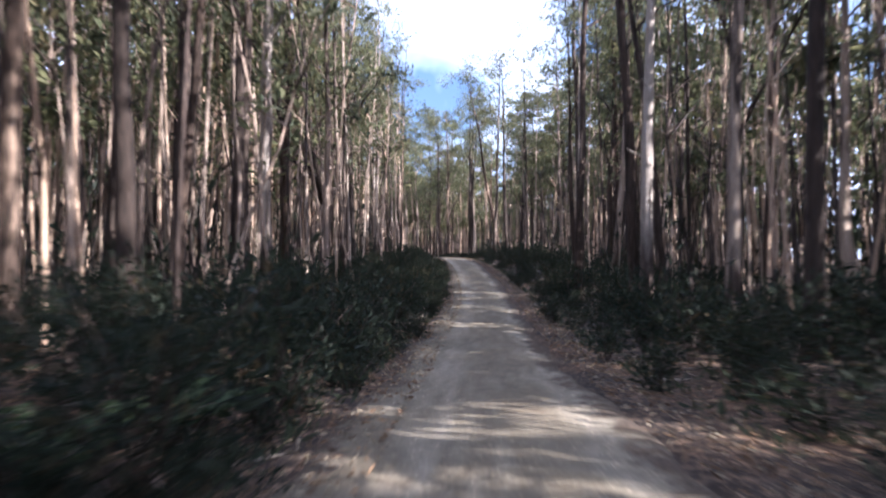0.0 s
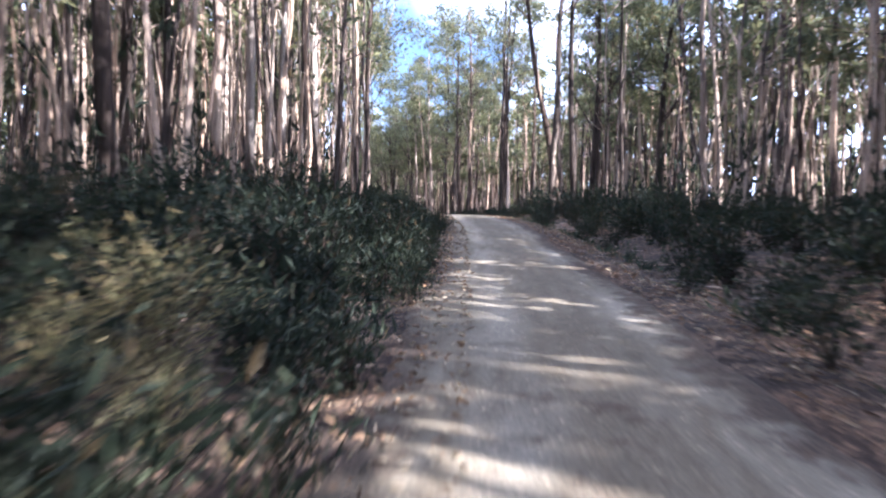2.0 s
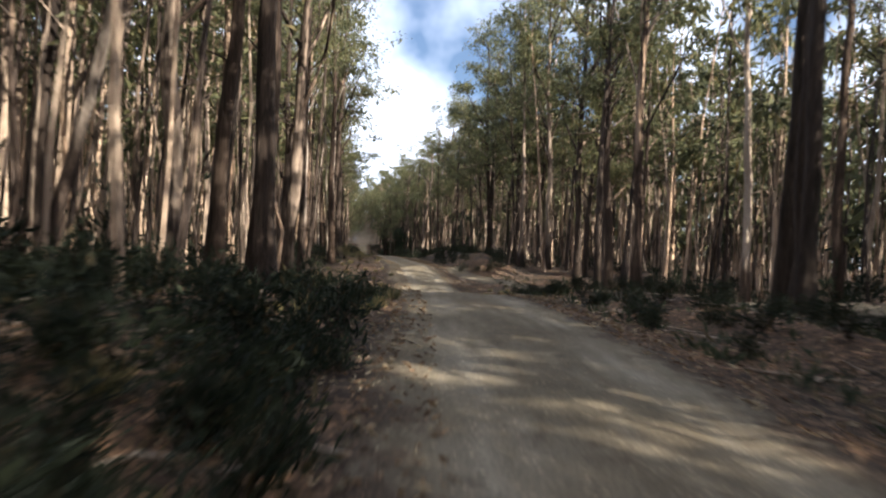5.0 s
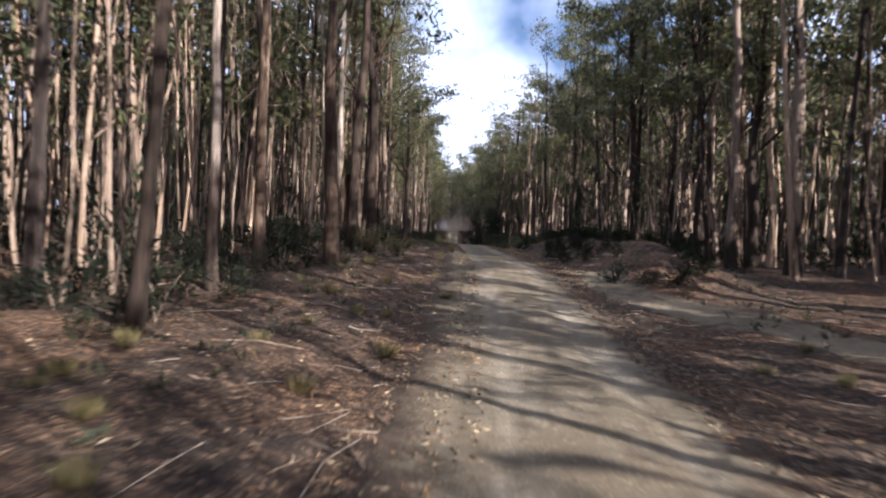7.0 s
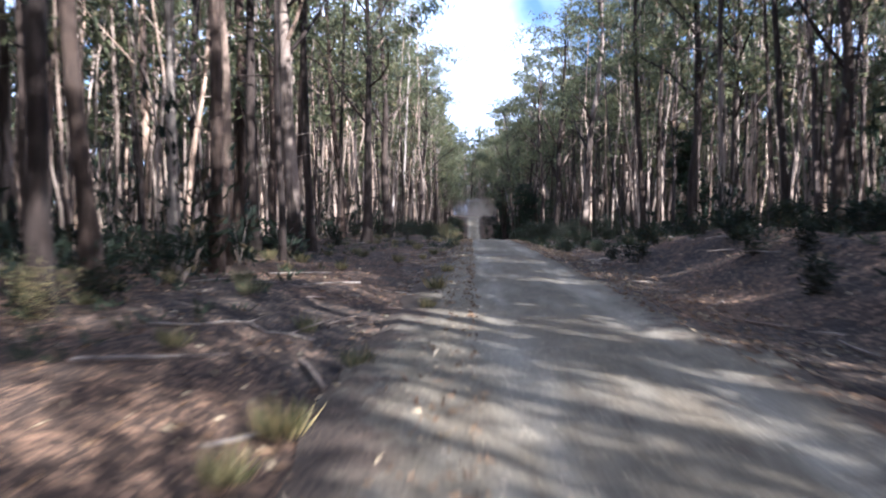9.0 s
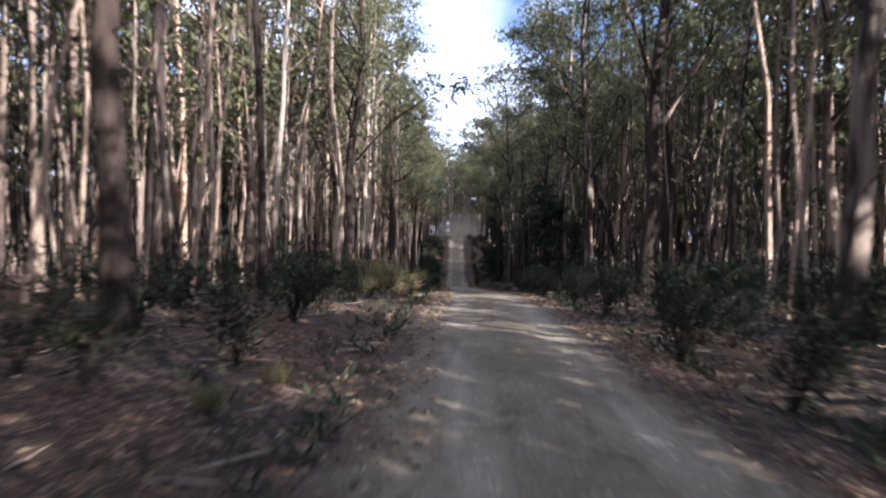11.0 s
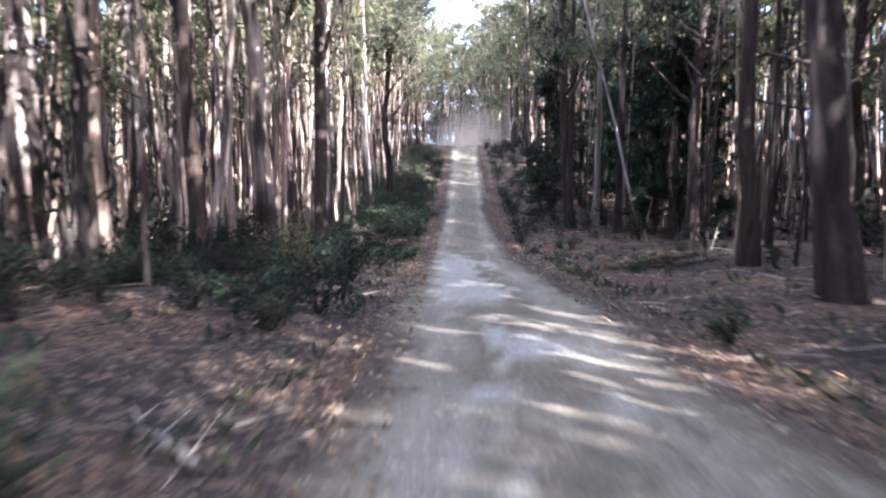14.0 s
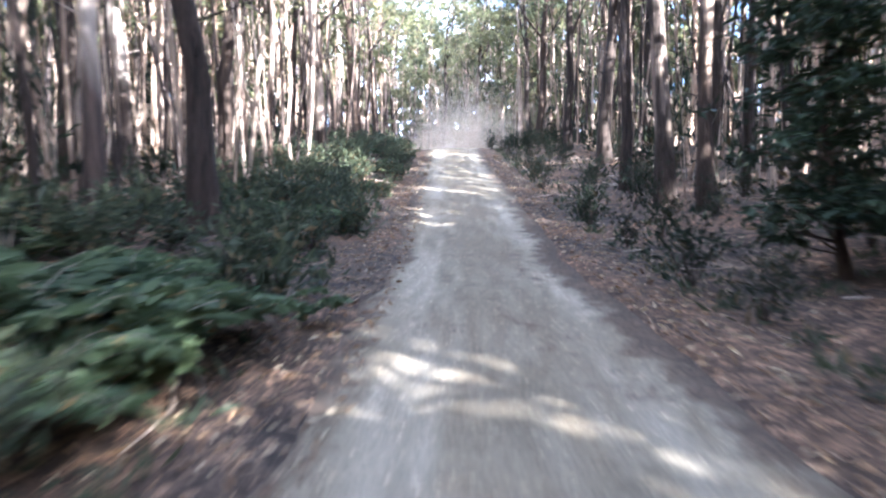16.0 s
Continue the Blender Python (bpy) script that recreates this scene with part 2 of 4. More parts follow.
def soil(name, litter):
    """Forest floor under leaf litter (litter) or the graded gravel of the road."""
    m, t, p, _ = material(name)
    pos = t.nodes.new("ShaderNodeNewGeometry").outputs["Position"]
    broad, mid, fine = noise_at(t, pos, 0.35, 5.0), noise_at(t, pos, 2.6, 6.0, 0.7), noise_at(t, pos, 34.0, 4.0, 0.7)
    if litter:
        base = ramp(t, mid, (0.25, (0.026, 0.022, 0.020)), (0.5, (0.060, 0.046, 0.035)), (0.75, (0.128, 0.091, 0.062)))
        base = mix(t, ramp(t, broad, (0.42, (0, 0, 0)), (0.62, (1, 1, 1))), base, (0.118, 0.076, 0.048))
        bits = node(t, "ShaderNodeTexVoronoi", {"Vector": stretched(t, pos, 1.0, 0.45, 1.0)}, Scale=30.0)
        more = node(t, "ShaderNodeTexVoronoi", {"Vector": stretched(t, pos, 0.4, 1.0, 1.0)}, Scale=21.0)
        flake = math_of(t, "MULTIPLY", node(t, "ShaderNodeSeparateColor", {"Color": bits.outputs["Color"]}).outputs[0], node(t, "ShaderNodeSeparateColor", {"Color": more.outputs["Color"]}).outputs[1])
        speck = ramp(t, flake, (0.05, (0.45, 0.46, 0.48)), (0.35, (1.0, 0.97, 0.95)), (0.6, (1.9, 1.72, 1.54)), (0.85, (3.1, 2.8, 2.45)))
    else:
        tracks = node(t, "ShaderNodeAttribute")
        tracks.attribute_name = "wear"
        base = ramp(t, mid, (0.25, (0.108, 0.088, 0.060)), (0.7, (0.240, 0.195, 0.130)))
        base = mix(t, ramp(t, broad, (0.4, (0, 0, 0)), (0.65, (1, 1, 1))), base, (0.195, 0.153, 0.100))
        base = mix(t, tracks.outputs["Fac"], base, (0.335, 0.285, 0.208))
        clay = ramp(t, math_of(t, "MULTIPLY", math_of(t, "ADD", tracks.outputs["Fac"], math_of(t, "MULTIPLY", math_of(t, "SUBTRACT", mid, 0.5), 0.5)), 0.625), (0.78, (0, 0, 0)), (0.92, (1, 1, 1)))
        base = mix(t, clay, base, (0.41, 0.36, 0.285))
        verge = node(t, "ShaderNodeAttribute")
        verge.attribute_name = "verge"
        ragged = math_of(t, "ADD", verge.outputs["Fac"], math_of(t, "MULTIPLY", math_of(t, "SUBTRACT", mid, 0.5), 3.4))
        ragged = math_of(t, "ADD", ragged, math_of(t, "MULTIPLY", math_of(t, "SUBTRACT", broad, 0.5), 1.6))
        base = mix(t, ramp(t, ragged, (0.30, (0, 0, 0)), (0.85, (1, 1, 1))), base, ramp(t, math_of(t, "MULTIPLY", math_of(t, "ADD", mid, fine), 0.5), (0.3, (0.032, 0.026, 0.022)), (0.5, (0.085, 0.062, 0.044)), (0.7, (0.17, 0.12, 0.08))))
        stones = node(t, "ShaderNodeTexVoronoi", {"Vector": pos}, Scale=19.0)
        pebble = ramp(t, math_of(t, "ADD", stones.outputs["Distance"], node(t, "ShaderNodeSeparateColor", {"Color": stones.outputs["Color"]}).outputs[0]), (0.28, (1.75, 1.7, 1.62)), (0.42, (1, 1, 1)), (1.1, (0.88, 0.88, 0.88)))
        base = mix(t, 1.0, base, pebble, "MULTIPLY")
        speck = ramp(t, fine, (0.28, (0.58, 0.58, 0.58)), (0.55, (0.98, 0.98, 0.98)), (0.75, (1.5, 1.46, 1.4)))
    t.links.new(mix(t, 1.0, base, speck, "MULTIPLY"), p.inputs["Base Color"])
    p.inputs["Roughness"].default_value = 0.95
    p.inputs["Specular IOR Level"].default_value = 0.15
    bump(t, p, math_of(t, "ADD", fine, math_of(t, "MULTIPLY", mid, 2.0)), 0.7, 0.03 if litter else 0.025)
    return m


BARK_ROUGH = bark("stringy_bark", (0.018, 0.015, 0.013), (0.092, 0.069, 0.055), (0.40, 0.33, 0.27), 0.11, True)
BARK_PALE = bark("smooth_pale_bark", (0.04, 0.032, 0.028), (0.14, 0.108, 0.09), (0.50, 0.45, 0.40), 0.52, True)
BARK_CREAM = bark("smooth_cream_bark", (0.12, 0.10, 0.08), (0.26, 0.215, 0.175), (0.45, 0.395, 0.33), 0.66, False)
BARK_FAR = bark("forest_bark", (0.022, 0.019, 0.018), (0.100, 0.079, 0.070), (0.50, 0.41, 0.33), 0.29, False)
LEAF_GUM = foliage("gum_leaves", (0.066, 0.076, 0.048), (0.215, 0.21, 0.115), (0.22, 0.18, 0.10), 0.10, 0.5)
LEAF_WATTLE = foliage("dark_wattle_leaves", (0.020, 0.031, 0.020), (0.055, 0.075, 0.042), (0.06, 0.05, 0.03), 0.06, 0.25)
LEAF_SHRUB = foliage("shrub_leaves", (0.014, 0.020, 0.015), (0.040, 0.048, 0.031), (0.085, 0.062, 0.036), 0.08)
LEAF_LOW = foliage("verge_leaves", (0.038, 0.048, 0.034), (0.088, 0.100, 0.062), (0.16, 0.12, 0.07), 0.10)
LEAF_FERN = foliage("fern_fronds", (0.048, 0.072, 0.042), (0.108, 0.140, 0.076), (0.22, 0.15, 0.07), 0.07)
LEAF_DRY = foliage("dry_fronds", (0.18, 0.105, 0.075), (0.36, 0.25, 0.18), (0.38, 0.31, 0.22), 0.3, 0.3)
LEAF_GRASS = foliage("grass_blades", (0.09, 0.09, 0.045), (0.22, 0.20, 0.11), (0.36, 0.28, 0.15), 0.35)
LITTER = foliage("fallen_leaves", (0.10, 0.06, 0.04), (0.30, 0.19, 0.12), (0.42, 0.33, 0.24), 0.25, 0.1)
STICK = bark("dead_stick_wood", (0.11, 0.09, 0.075), (0.30, 0.25, 0.21), (0.48, 0.43, 0.37), 0.45, False)
GROUND_MAT, ROAD_MAT = soil("leaf_litter_soil", True), soil("graded_gravel", False)


# ---- mesh helpers ----
def quick_mesh(name, verts, groups, smooth=True):
    """A mesh from vertices and groups of (faces array, material); groups of faces with equal corner counts."""
    me = bpy.data.meshes.new(name)
    verts = np.asarray(verts, np.float32)
    me.vertices.add(len(verts))
    me.vertices.foreach_set("co", verts.ravel())
    loops = np.concatenate([np.asarray(f, np.int32).ravel() for f, _ in groups])
    totals = np.concatenate([np.full(len(f), np.shape(f)[1], np.int32) for f, _ in groups])
    slot = np.concatenate([np.full(len(f), n, np.int32) for n, (f, _) in enumerate(groups)])
    me.loops.add(len(loops))
    me.loops.foreach_set("vertex_index", loops)
    me.polygons.add(len(totals))
    me.polygons.foreach_set("loop_start", np.r_[0, np.cumsum(totals)[:-1]].astype(np.int32))
    me.polygons.foreach_set("material_index", slot)
    me.polygons.foreach_set("use_smooth", np.full(len(totals), smooth))
    for _, m in groups:
        me.materials.append(m)
    me.update(calc_edges=True)
    return me


def tube(spine, radii, sides, r, rough=0.0):
    """Vertices and quads of a round limb along a spine, closed at its end by its taper."""
    spine, radii = np.asarray(spine, float), np.asarray(radii, float)
    ahead = np.gradient(spine, axis=0)
    ahead /= np.linalg.norm(ahead, axis=1)[:, None] + 1e-9
    ref = np.where(np.abs(ahead[:, 2:3]) > 0.9, [[1.0, 0, 0]], [[0, 0, 1.0]])
    u = np.cross(ahead, ref)
    u /= np.linalg.norm(u, axis=1)[:, None] + 1e-9
    v = np.cross(ahead, u)
    a = np.linspace(0, 2 * np.pi, sides, endpoint=False)
    wave = 1 + rough * r.uniform(-1, 1, (len(spine), sides))
    ring = np.cos(a)[None, :, None] * u[:, None] + np.sin(a)[None, :, None] * v[:, None]
    verts = (spine[:, None] + ring * (radii[:, None] * wave)[:, :, None]).reshape(-1, 3)
    k = np.arange(len(spine) - 1)[:, None] * sides
    j = np.arange(sides)[None]
    n = (j + 1) % sides
    faces = np.stack([k + j, k + n, k + n + sides, k + j + sides], -1).reshape(-1, 4)
    return verts, faces


def leaves(at, way, size, wide, r, droop=0.12):
    """Leaves as folded blades: their foot, direction, length, width as a share of it. One quad each."""
    n = len(at)
    way = way / (np.linalg.norm(way, axis=1)[:, None] + 1e-9)
    side = np.cross(way, r.normal(size=(n, 3)))
    side /= np.linalg.norm(side, axis=1)[:, None] + 1e-9
    up = np.cross(side, way)
    size = np.broadcast_to(size, n)[:, None]
    mid = at + way * size * 0.45
    fold = up * size * droop
    verts = np.stack([at, mid + side * size * wide / 2 + fold, at + way * size, mid - side * size * wide / 2 + fold], 1).reshape(-1, 3)
    return verts, np.arange(4 * n).reshape(-1, 4)


def joined(parts):
    """Several (verts, faces) as one."""
    verts, faces, n = [], [], 0
    for v, f in parts:
        verts.append(v)
        faces.append(f + n)
        n += len(v)
    return np.concatenate(verts), np.concatenate(faces)


def child(name, me, parent, label=""):
    ob = new(name, me)
    ob.parent = parent
    return tagged(ob, label)


# ---- trees ----
def tree_shape(r, tall, thick, fork, crown_from, leaf_count, leaf_size, sides=9, limb_count=9, wander=0.25, spread=1.0, ring=1.6):
    """One gum tree: a list of (verts, faces), the trunk and then each limb with its twigs, and the crown's leaves. Foot at the origin."""
    rings = max(5, int(tall / ring))
    up = np.linspace(0, 1, rings)
    drift = np.cumsum(r.normal(0, wander / rings**0.5, (rings, 2)), 0) + up[:, None] * r.normal(0, 0.35, 2)
    spine = np.column_stack([drift - drift[0], up * tall - 0.25])
    radii = thick * (0.5 - 0.42 * up) + thick * 0.22 * np.exp(-up * tall / 0.35)
    parts, tips = [[tube(spine, radii, sides, r, 0.07)]], []

    def limb(foot, way, long, wide, deep, twig=False):
        n = 5 if sides > 6 else 3
        way = way / np.linalg.norm(way)
        pts = [foot]
        for _ in range(n - 1):
            way = way + r.normal(0, 0.16, 3) + (0, 0, 0.10)
            way /= np.linalg.norm(way)
            pts.append(pts[-1] + way * long / (n - 1))
        pts = np.array(pts)
        if not twig:
            parts.append([])
        parts[-1].append(tube(pts, np.linspace(wide, wide * 0.3, n), 5 if sides > 6 else 3, r))
        if deep:
            for k in range(deep):
                f = r.randint(2, n)
                limb(pts[f - 1], way + r.normal(0, 0.75, 3), long * r.uniform(0.4, 0.65), wide * 0.5, 0, True)
        tips.extend((pts[-1], pts[-2]))

    for n in range(limb_count):
        h = crown_from + (0.97 - crown_from) * (n + r.uniform(0, 0.8)) / limb_count
        foot = np.array([np.interp(h, up, spine[:, k]) for k in range(3)])
        a = r.uniform(0, 2 * np.pi)
        lift = r.uniform(0.5, 1.5)
        limb(foot, np.array([np.cos(a), np.sin(a), lift]), tall * r.uniform(0.10, 0.19) * (1.25 - 0.5 * h) * spread, thick * 0.17 * (1.15 - 0.6 * h), 1 + (n % 2) if sides > 6 else 0)
    for a in fork:
        foot = np.array([np.interp(0.3, up, spine[:, k]) for k in range(3)])
        limb(foot, np.array([np.cos(a) * 0.8, np.sin(a) * 0.8, 1.0]), tall * 0.5, thick * 0.40, 5)
    for _ in range(r.randint(1, 4) if sides > 6 else 0):  # bare dead stubs low on the trunk
        h = r.uniform(0.15, crown_from)
        foot = np.array([np.interp(h, up, spine[:, k]) for k in range(3)])
        a = r.uniform(0, 2 * np.pi)
        long = r.uniform(0.5, 1.6)
        parts[0].append(tube(foot + np.outer([0, 0.5, 1], [np.cos(a) * long, np.sin(a) * long, long * 0.35]), [0.03, 0.02, 0.006], 4, r))
    tips.append(spine[-1])
    tips = np.array(tips)
    bearing = r.permutation(len(tips))[: max(3, int(len(tips) * 0.6))]  # leaves sit in separate pads at some of the limb ends
    weight = r.uniform(0.3, 1.0, len(bearing))
    pick = bearing[r.choice(len(bearing), leaf_count, p=weight / weight.sum())]
    pad = r.normal(0, 1, (len(tips), 2, 3)) * np.array([0.65, 0.65, 0.3]) * tall / 20
    inner = r.randint(0, 2, leaf_count)
    at = tips[pick] + pad[pick, inner] + r.normal(0, 1, (leaf_count, 3)) * (0.40, 0.40, 0.17) * np.array(tall / 20)
    way = r.normal(0, 0.6, (leaf_count, 3)) + (0, 0, -0.55)
    crown = leaves(at, way, leaf_size * r.uniform(0.6, 1.3, leaf_count), 0.34, r)
    return [joined(some) for some in parts], crown


def tree_kind(name, label, category, seed, bark_mat, leaf_mat, split=False, **shape):
    """A tree thing at the origin: trunk and crown under an empty; split: with its great limbs as parts of their own."""
    r = np.random.RandomState(seed)
    wood, (cv, cf) = tree_shape(r, **shape)
    root = tagged(new(name), label, category, "trees along the road")
    if not split:
        wood = [joined(wood)]
    for n, (tv, tf) in enumerate(wood):
        child("limb" if n else "trunk", quick_mesh("limb" if n else "trunk", tv, [(tf, bark_mat)]), root)
    child("crown", quick_mesh("crown", cv, [(cf, leaf_mat)], False), root)
    return root


def stand(x, y, turn, wide, tall, lean=(0.0, 0.0)):
    """The pose of a thing that grows at x, y."""
    z = float(height(x, y)[0])
    return (Matrix.Translation((x, y, z)) @ Euler((lean[0], lean[1], 0)).to_matrix().to_4x4()
            @ Matrix.Rotation(turn, 4, "Z") @ Matrix.Diagonal((wide, wide, tall, 1)))


# ---- ground, road and pull-off ----
def strip_mesh(name, s, across, heights, mat, wear, verge):
    """A sheet over lengths s and offsets across (one row of offsets a length)."""
    x, y = place_at(np.repeat(s, across.shape[1]), across.ravel())
    verts = np.column_stack([x, y, heights(np.repeat(s, across.shape[1]), across.ravel(), x, y)])
    w = across.shape[1]
    k = np.arange(len(s) - 1)[:, None] * w + np.arange(w - 1)[None]
    faces = np.stack([k, k + 1, k + w + 1, k + w], -1).reshape(-1, 4)
    me = quick_mesh(name, verts, [(faces, mat)])
    for key, of in (("wear", wear), ("verge", verge)):
        a = me.attributes.new(key, "FLOAT", "POINT")
        a.data.foreach_set("value", of(np.repeat(s, w), across.ravel(), x, y).astype(np.float32))
    return me


def build_ground():
    near = np.r_[np.arange(0, 1.2, 0.6), np.arange(1.2, 5, 0.25), np.arange(5, 9, 0.6), np.arange(9, 40, 3), np.arange(40, 61, 5)]
    d = np.r_[-near[:0:-1], near]
    s = ALONG[::2]
    grid = np.repeat(d[None], len(s), 0)
    x, y = place_at(np.repeat(s, len(d)), grid.ravel())
    z = np.interp(np.repeat(s, len(d)), ALONG, LINE[:, 2]) + lateral(np.repeat(s, len(d)), grid.ravel(), x, y)
    cut = np.abs(grid.ravel()) < 1.25
    z = z - 0.06 * cut
    rows = np.column_stack([x, y, z]).reshape(len(s), len(d), 3)
    # the sheet goes on to the horizon, with columns set off along one direction
    wide = np.array([140.0, 400.0, 1500.0])
    n = np.array([0.94, 0.33, 0.0])
    left = np.stack([rows[:, 0] - n * w - (0, 0, 0.004 * w) for w in wide[::-1]], 1)
    right = np.stack([rows[:, -1] + n * w - (0, 0, 0.004 * w) for w in wide], 1)
    rows = np.concatenate([left, rows, right], 1)
    ahead = np.array([-0.37, 0.93, 0.0])
    far = np.stack([rows[-1] + ahead * w for w in wide])
    behind = np.stack([rows[0] + (0.0, -w, 0.0) for w in wide[::-1]])
    rows = np.concatenate([behind, rows, far])
    h, w = rows.shape[:2]
    k = np.arange(h - 1)[:, None] * w + np.arange(w - 1)[None]
    faces = np.stack([k, k + 1, k + w + 1, k + w], -1).reshape(-1, 4)
    ob = new("ground", quick_mesh("ground", rows.reshape(-1, 3), [(faces, GROUND_MAT)]))
    return tagged(ob, "brown forest floor of soil and leaf litter", "ground", "", "structure")


def road_half(s, side):
    """Half the road's width; its edges wander."""
    half = np.interp(s, (40, 65, 90, 118, 128, 150, 160, 190, 225, 250, 270, 297, 320, 345), (1.65, 1.62, 1.66, 1.72, 1.85, 2.1, 2.15, 2.1, 1.92, 1.96, 1.66, 1.48, 1.6, 1.75))
    return half + 0.08 * np.sin(s * 0.31 + side) + 0.07 * np.sin(s * 0.9 + 2 * side) + 0.05 * np.sin(s * 2.7 + side)


def road_off(s):
    """How far the gravel's middle lies right of the plan's line."""
    return np.interp(s, (40, 65, 90, 118, 128, 165, 190, 225, 250, 297, 320), (-0.35, -0.55, -0.4, -0.15, -0.2, -0.42, -0.35, -0.2, -0.03, -0.18, -0.2))


def build_road():
    s = ALONG[::1]
    share = np.r_[np.linspace(-1, -0.9, 4), np.linspace(-0.8, 0.8, 21), np.linspace(0.9, 1, 4)]
    across = road_off(s)[:, None] + share[None] * road_half(s, 1.0)[:, None]

    def high(s, d, x, y):
        edge = np.abs(d - road_off(s)) / road_half(s, 1.0)
        ruts = -0.022 * np.exp(-(((np.abs(d + 0.1) - 0.85) / 0.25) ** 2))
        return (np.interp(s, ALONG, LINE[:, 2]) + lateral(s, np.minimum(np.abs(d), 2.2), x, y) + 0.012 + ruts
                + 0.025 * np.exp(-(((edge - 0.93) / 0.04) ** 2)) * (0.7 + 0.5 * ripple(x, y, 1.3, 8)) - 0.06 * steps(edge, 0.86, 1.0) + 0.008 * ripple(x, y, 0.8, 9))

    def wear(s, d, x, y):
        tracks = np.exp(-(((np.abs(d + 0.1) - 0.85) / 0.32) ** 2)) * (0.6 + 0.35 * ripple(x, y, 5, 10))
        clay = steps(ripple(s * 0.45, d * 1.1, 1.5, 12) + 0.5 * ripple(x, y, 0.7, 13), 0.15, 0.45) * steps(s, 246, 252) * (1 - steps(s, 276, 282)) * steps(0.85 - np.abs(d + 0.15), 0, 0.3)
        clay = np.maximum(clay, steps(0.62 + 0.22 * ripple(s * 0.5, d, 1.6, 14) - np.abs(d + 0.62), 0, 0.12) * steps(s, 264.5, 266.5) * (1 - steps(s, 275, 278)))
        streaks = 0.3 * ripple(s * 0.1, d, 0.3, 21) + 0.22 * ripple(s * 0.16, d, 0.16, 22)
        return np.clip(np.maximum(tracks + streaks, 1.6 * clay), 0, 1.6)

    ob = new("road", strip_mesh("road", s, across, high, ROAD_MAT, wear, lambda s, d, x, y: steps(np.abs(d - road_off(s)) / road_half(s, 1.0), 0.55, 0.97)))
    return tagged(ob, "pale dusty gravel forest road with wheel tracks", "road", "", "structure")


def build_side_track():
    s = np.arange(118, 170, 0.5)
    share = np.linspace(-1, 1, 11)
    across = side_track(s)[:, None] + share[None] * (1.5 * track_there(s) + 0.15 + 0.15 * np.sin(s * 0.8))[:, None]

    def high(s, d, x, y):
        edge = np.abs(d - side_track(s)) / 1.6
        return np.interp(s, ALONG, LINE[:, 2]) + lateral(s, d, x, y) + 0.035 - 0.14 * steps(edge, 0.75, 1.0) + 0.006 * ripple(x, y, 0.8, 9) - 0.05 * (d < 2.3)

    def wear(s, d, x, y):
        return 0.2 + 0 * s

    ob = new("side_track", strip_mesh("side_track", s, across, high, ROAD_MAT, wear, lambda s, d, x, y: 0.25 + 0.75 * steps(np.abs(d - side_track(s)) / 1.6, 0.45, 1.0)))
    return tagged(ob, "sandy pull-off track beside the gravel road", "track", "", "structure")


build_ground(), build_road(), build_side_track()


# ---- trees: those that stand out along the road, by stretch: x, y, thickness ----
TREES_START = [
    (-5.6, 12.0, 0.46), (6.6, 12.1, 0.43), (-7.9, 12.3, 0.46), (7.2, 17.1, 0.46), (-7.3, 18.4, 0.46), (-9.9, 19.9, 0.46),
    (6.0, 20.0, 0.46), (-6.1, 20.5, 0.46), (6.1, 21.4, 0.46), (-6.7, 23.4, 0.46), (-9.8, 26.0, 0.46), (-15.6, 26.6, 0.46),
    (-7.2, 27.5, 0.70), (6.0, 30.2, 0.46), (14.8, 31.4, 0.46), (9.2, 36.8, 0.46),
]
TREES_CLIMB = [
    (11.7, 43.4, 0.45), (8.9, 43.7, 0.46), (11.3, 45.1, 0.46), (9.0, 46.2, 0.46), (-6.0, 46.8, 0.46), (13.7, 47.3, 0.46),
    (-8.6, 51.8, 0.46), (-9.3, 61.2, 0.46), (-6.6, 66.9, 0.46), (5.4, 70.7, 0.46), (6.7, 71.2, 0.46), (-6.3, 71.8, 0.46),
    (-7.9, 72.3, 0.46), (-9.9, 74.4, 0.46), (-5.7, 76.7, 0.24),
]
TREES_BEND = [
    (10.0, 82.2, 0.46), (-14.0, 90.1, 0.46), (-9.9, 91.4, 0.46), (-8.6, 91.5, 0.62), (-9.5, 92.7, 0.51), (3.6, 93.8, 0.46),
    (3.9, 95.5, 0.46), (-12.6, 95.9, 0.33), (4.1, 97.6, 0.57), (7.2, 103.3, 0.46), (5.0, 107.0, 0.46), (10.7, 107.0, 0.46),
    (-24.8, 108.6, 0.46), (-16.8, 112.4, 0.30), (-0.9, 113.8, 0.46), (-19.1, 117.1, 0.32), (-20.9, 121.5, 0.44), (-23.4, 122.5, 0.16),
]
TREES_CREST = [
    (-21.1, 126.6, 0.16), (-23.0, 131.3, 0.60), (-6.9, 132.6, 0.46), (-30.7, 133.7, 0.46), (-25.8, 137.8, 0.35), (-31.4, 138.2, 0.46),
    (-45.5, 138.5, 0.45), (-27.3, 139.9, 0.39), (-29.5, 140.4, 0.37), (-33.1, 143.0, 0.46), (-35.7, 144.2, 0.46), (-28.6, 144.6, 0.42),
    (-40.5, 145.8, 0.46), (-9.2, 146.8, 0.42), (-5.4, 150.0, 0.46), (-31.9, 150.0, 0.45), (-36.0, 154.1, 0.68), (-39.7, 161.2, 0.46),
    (-37.1, 164.1, 0.47), (-11.5, 176.2, 0.45), (-21.7, 176.4, 0.37),
]
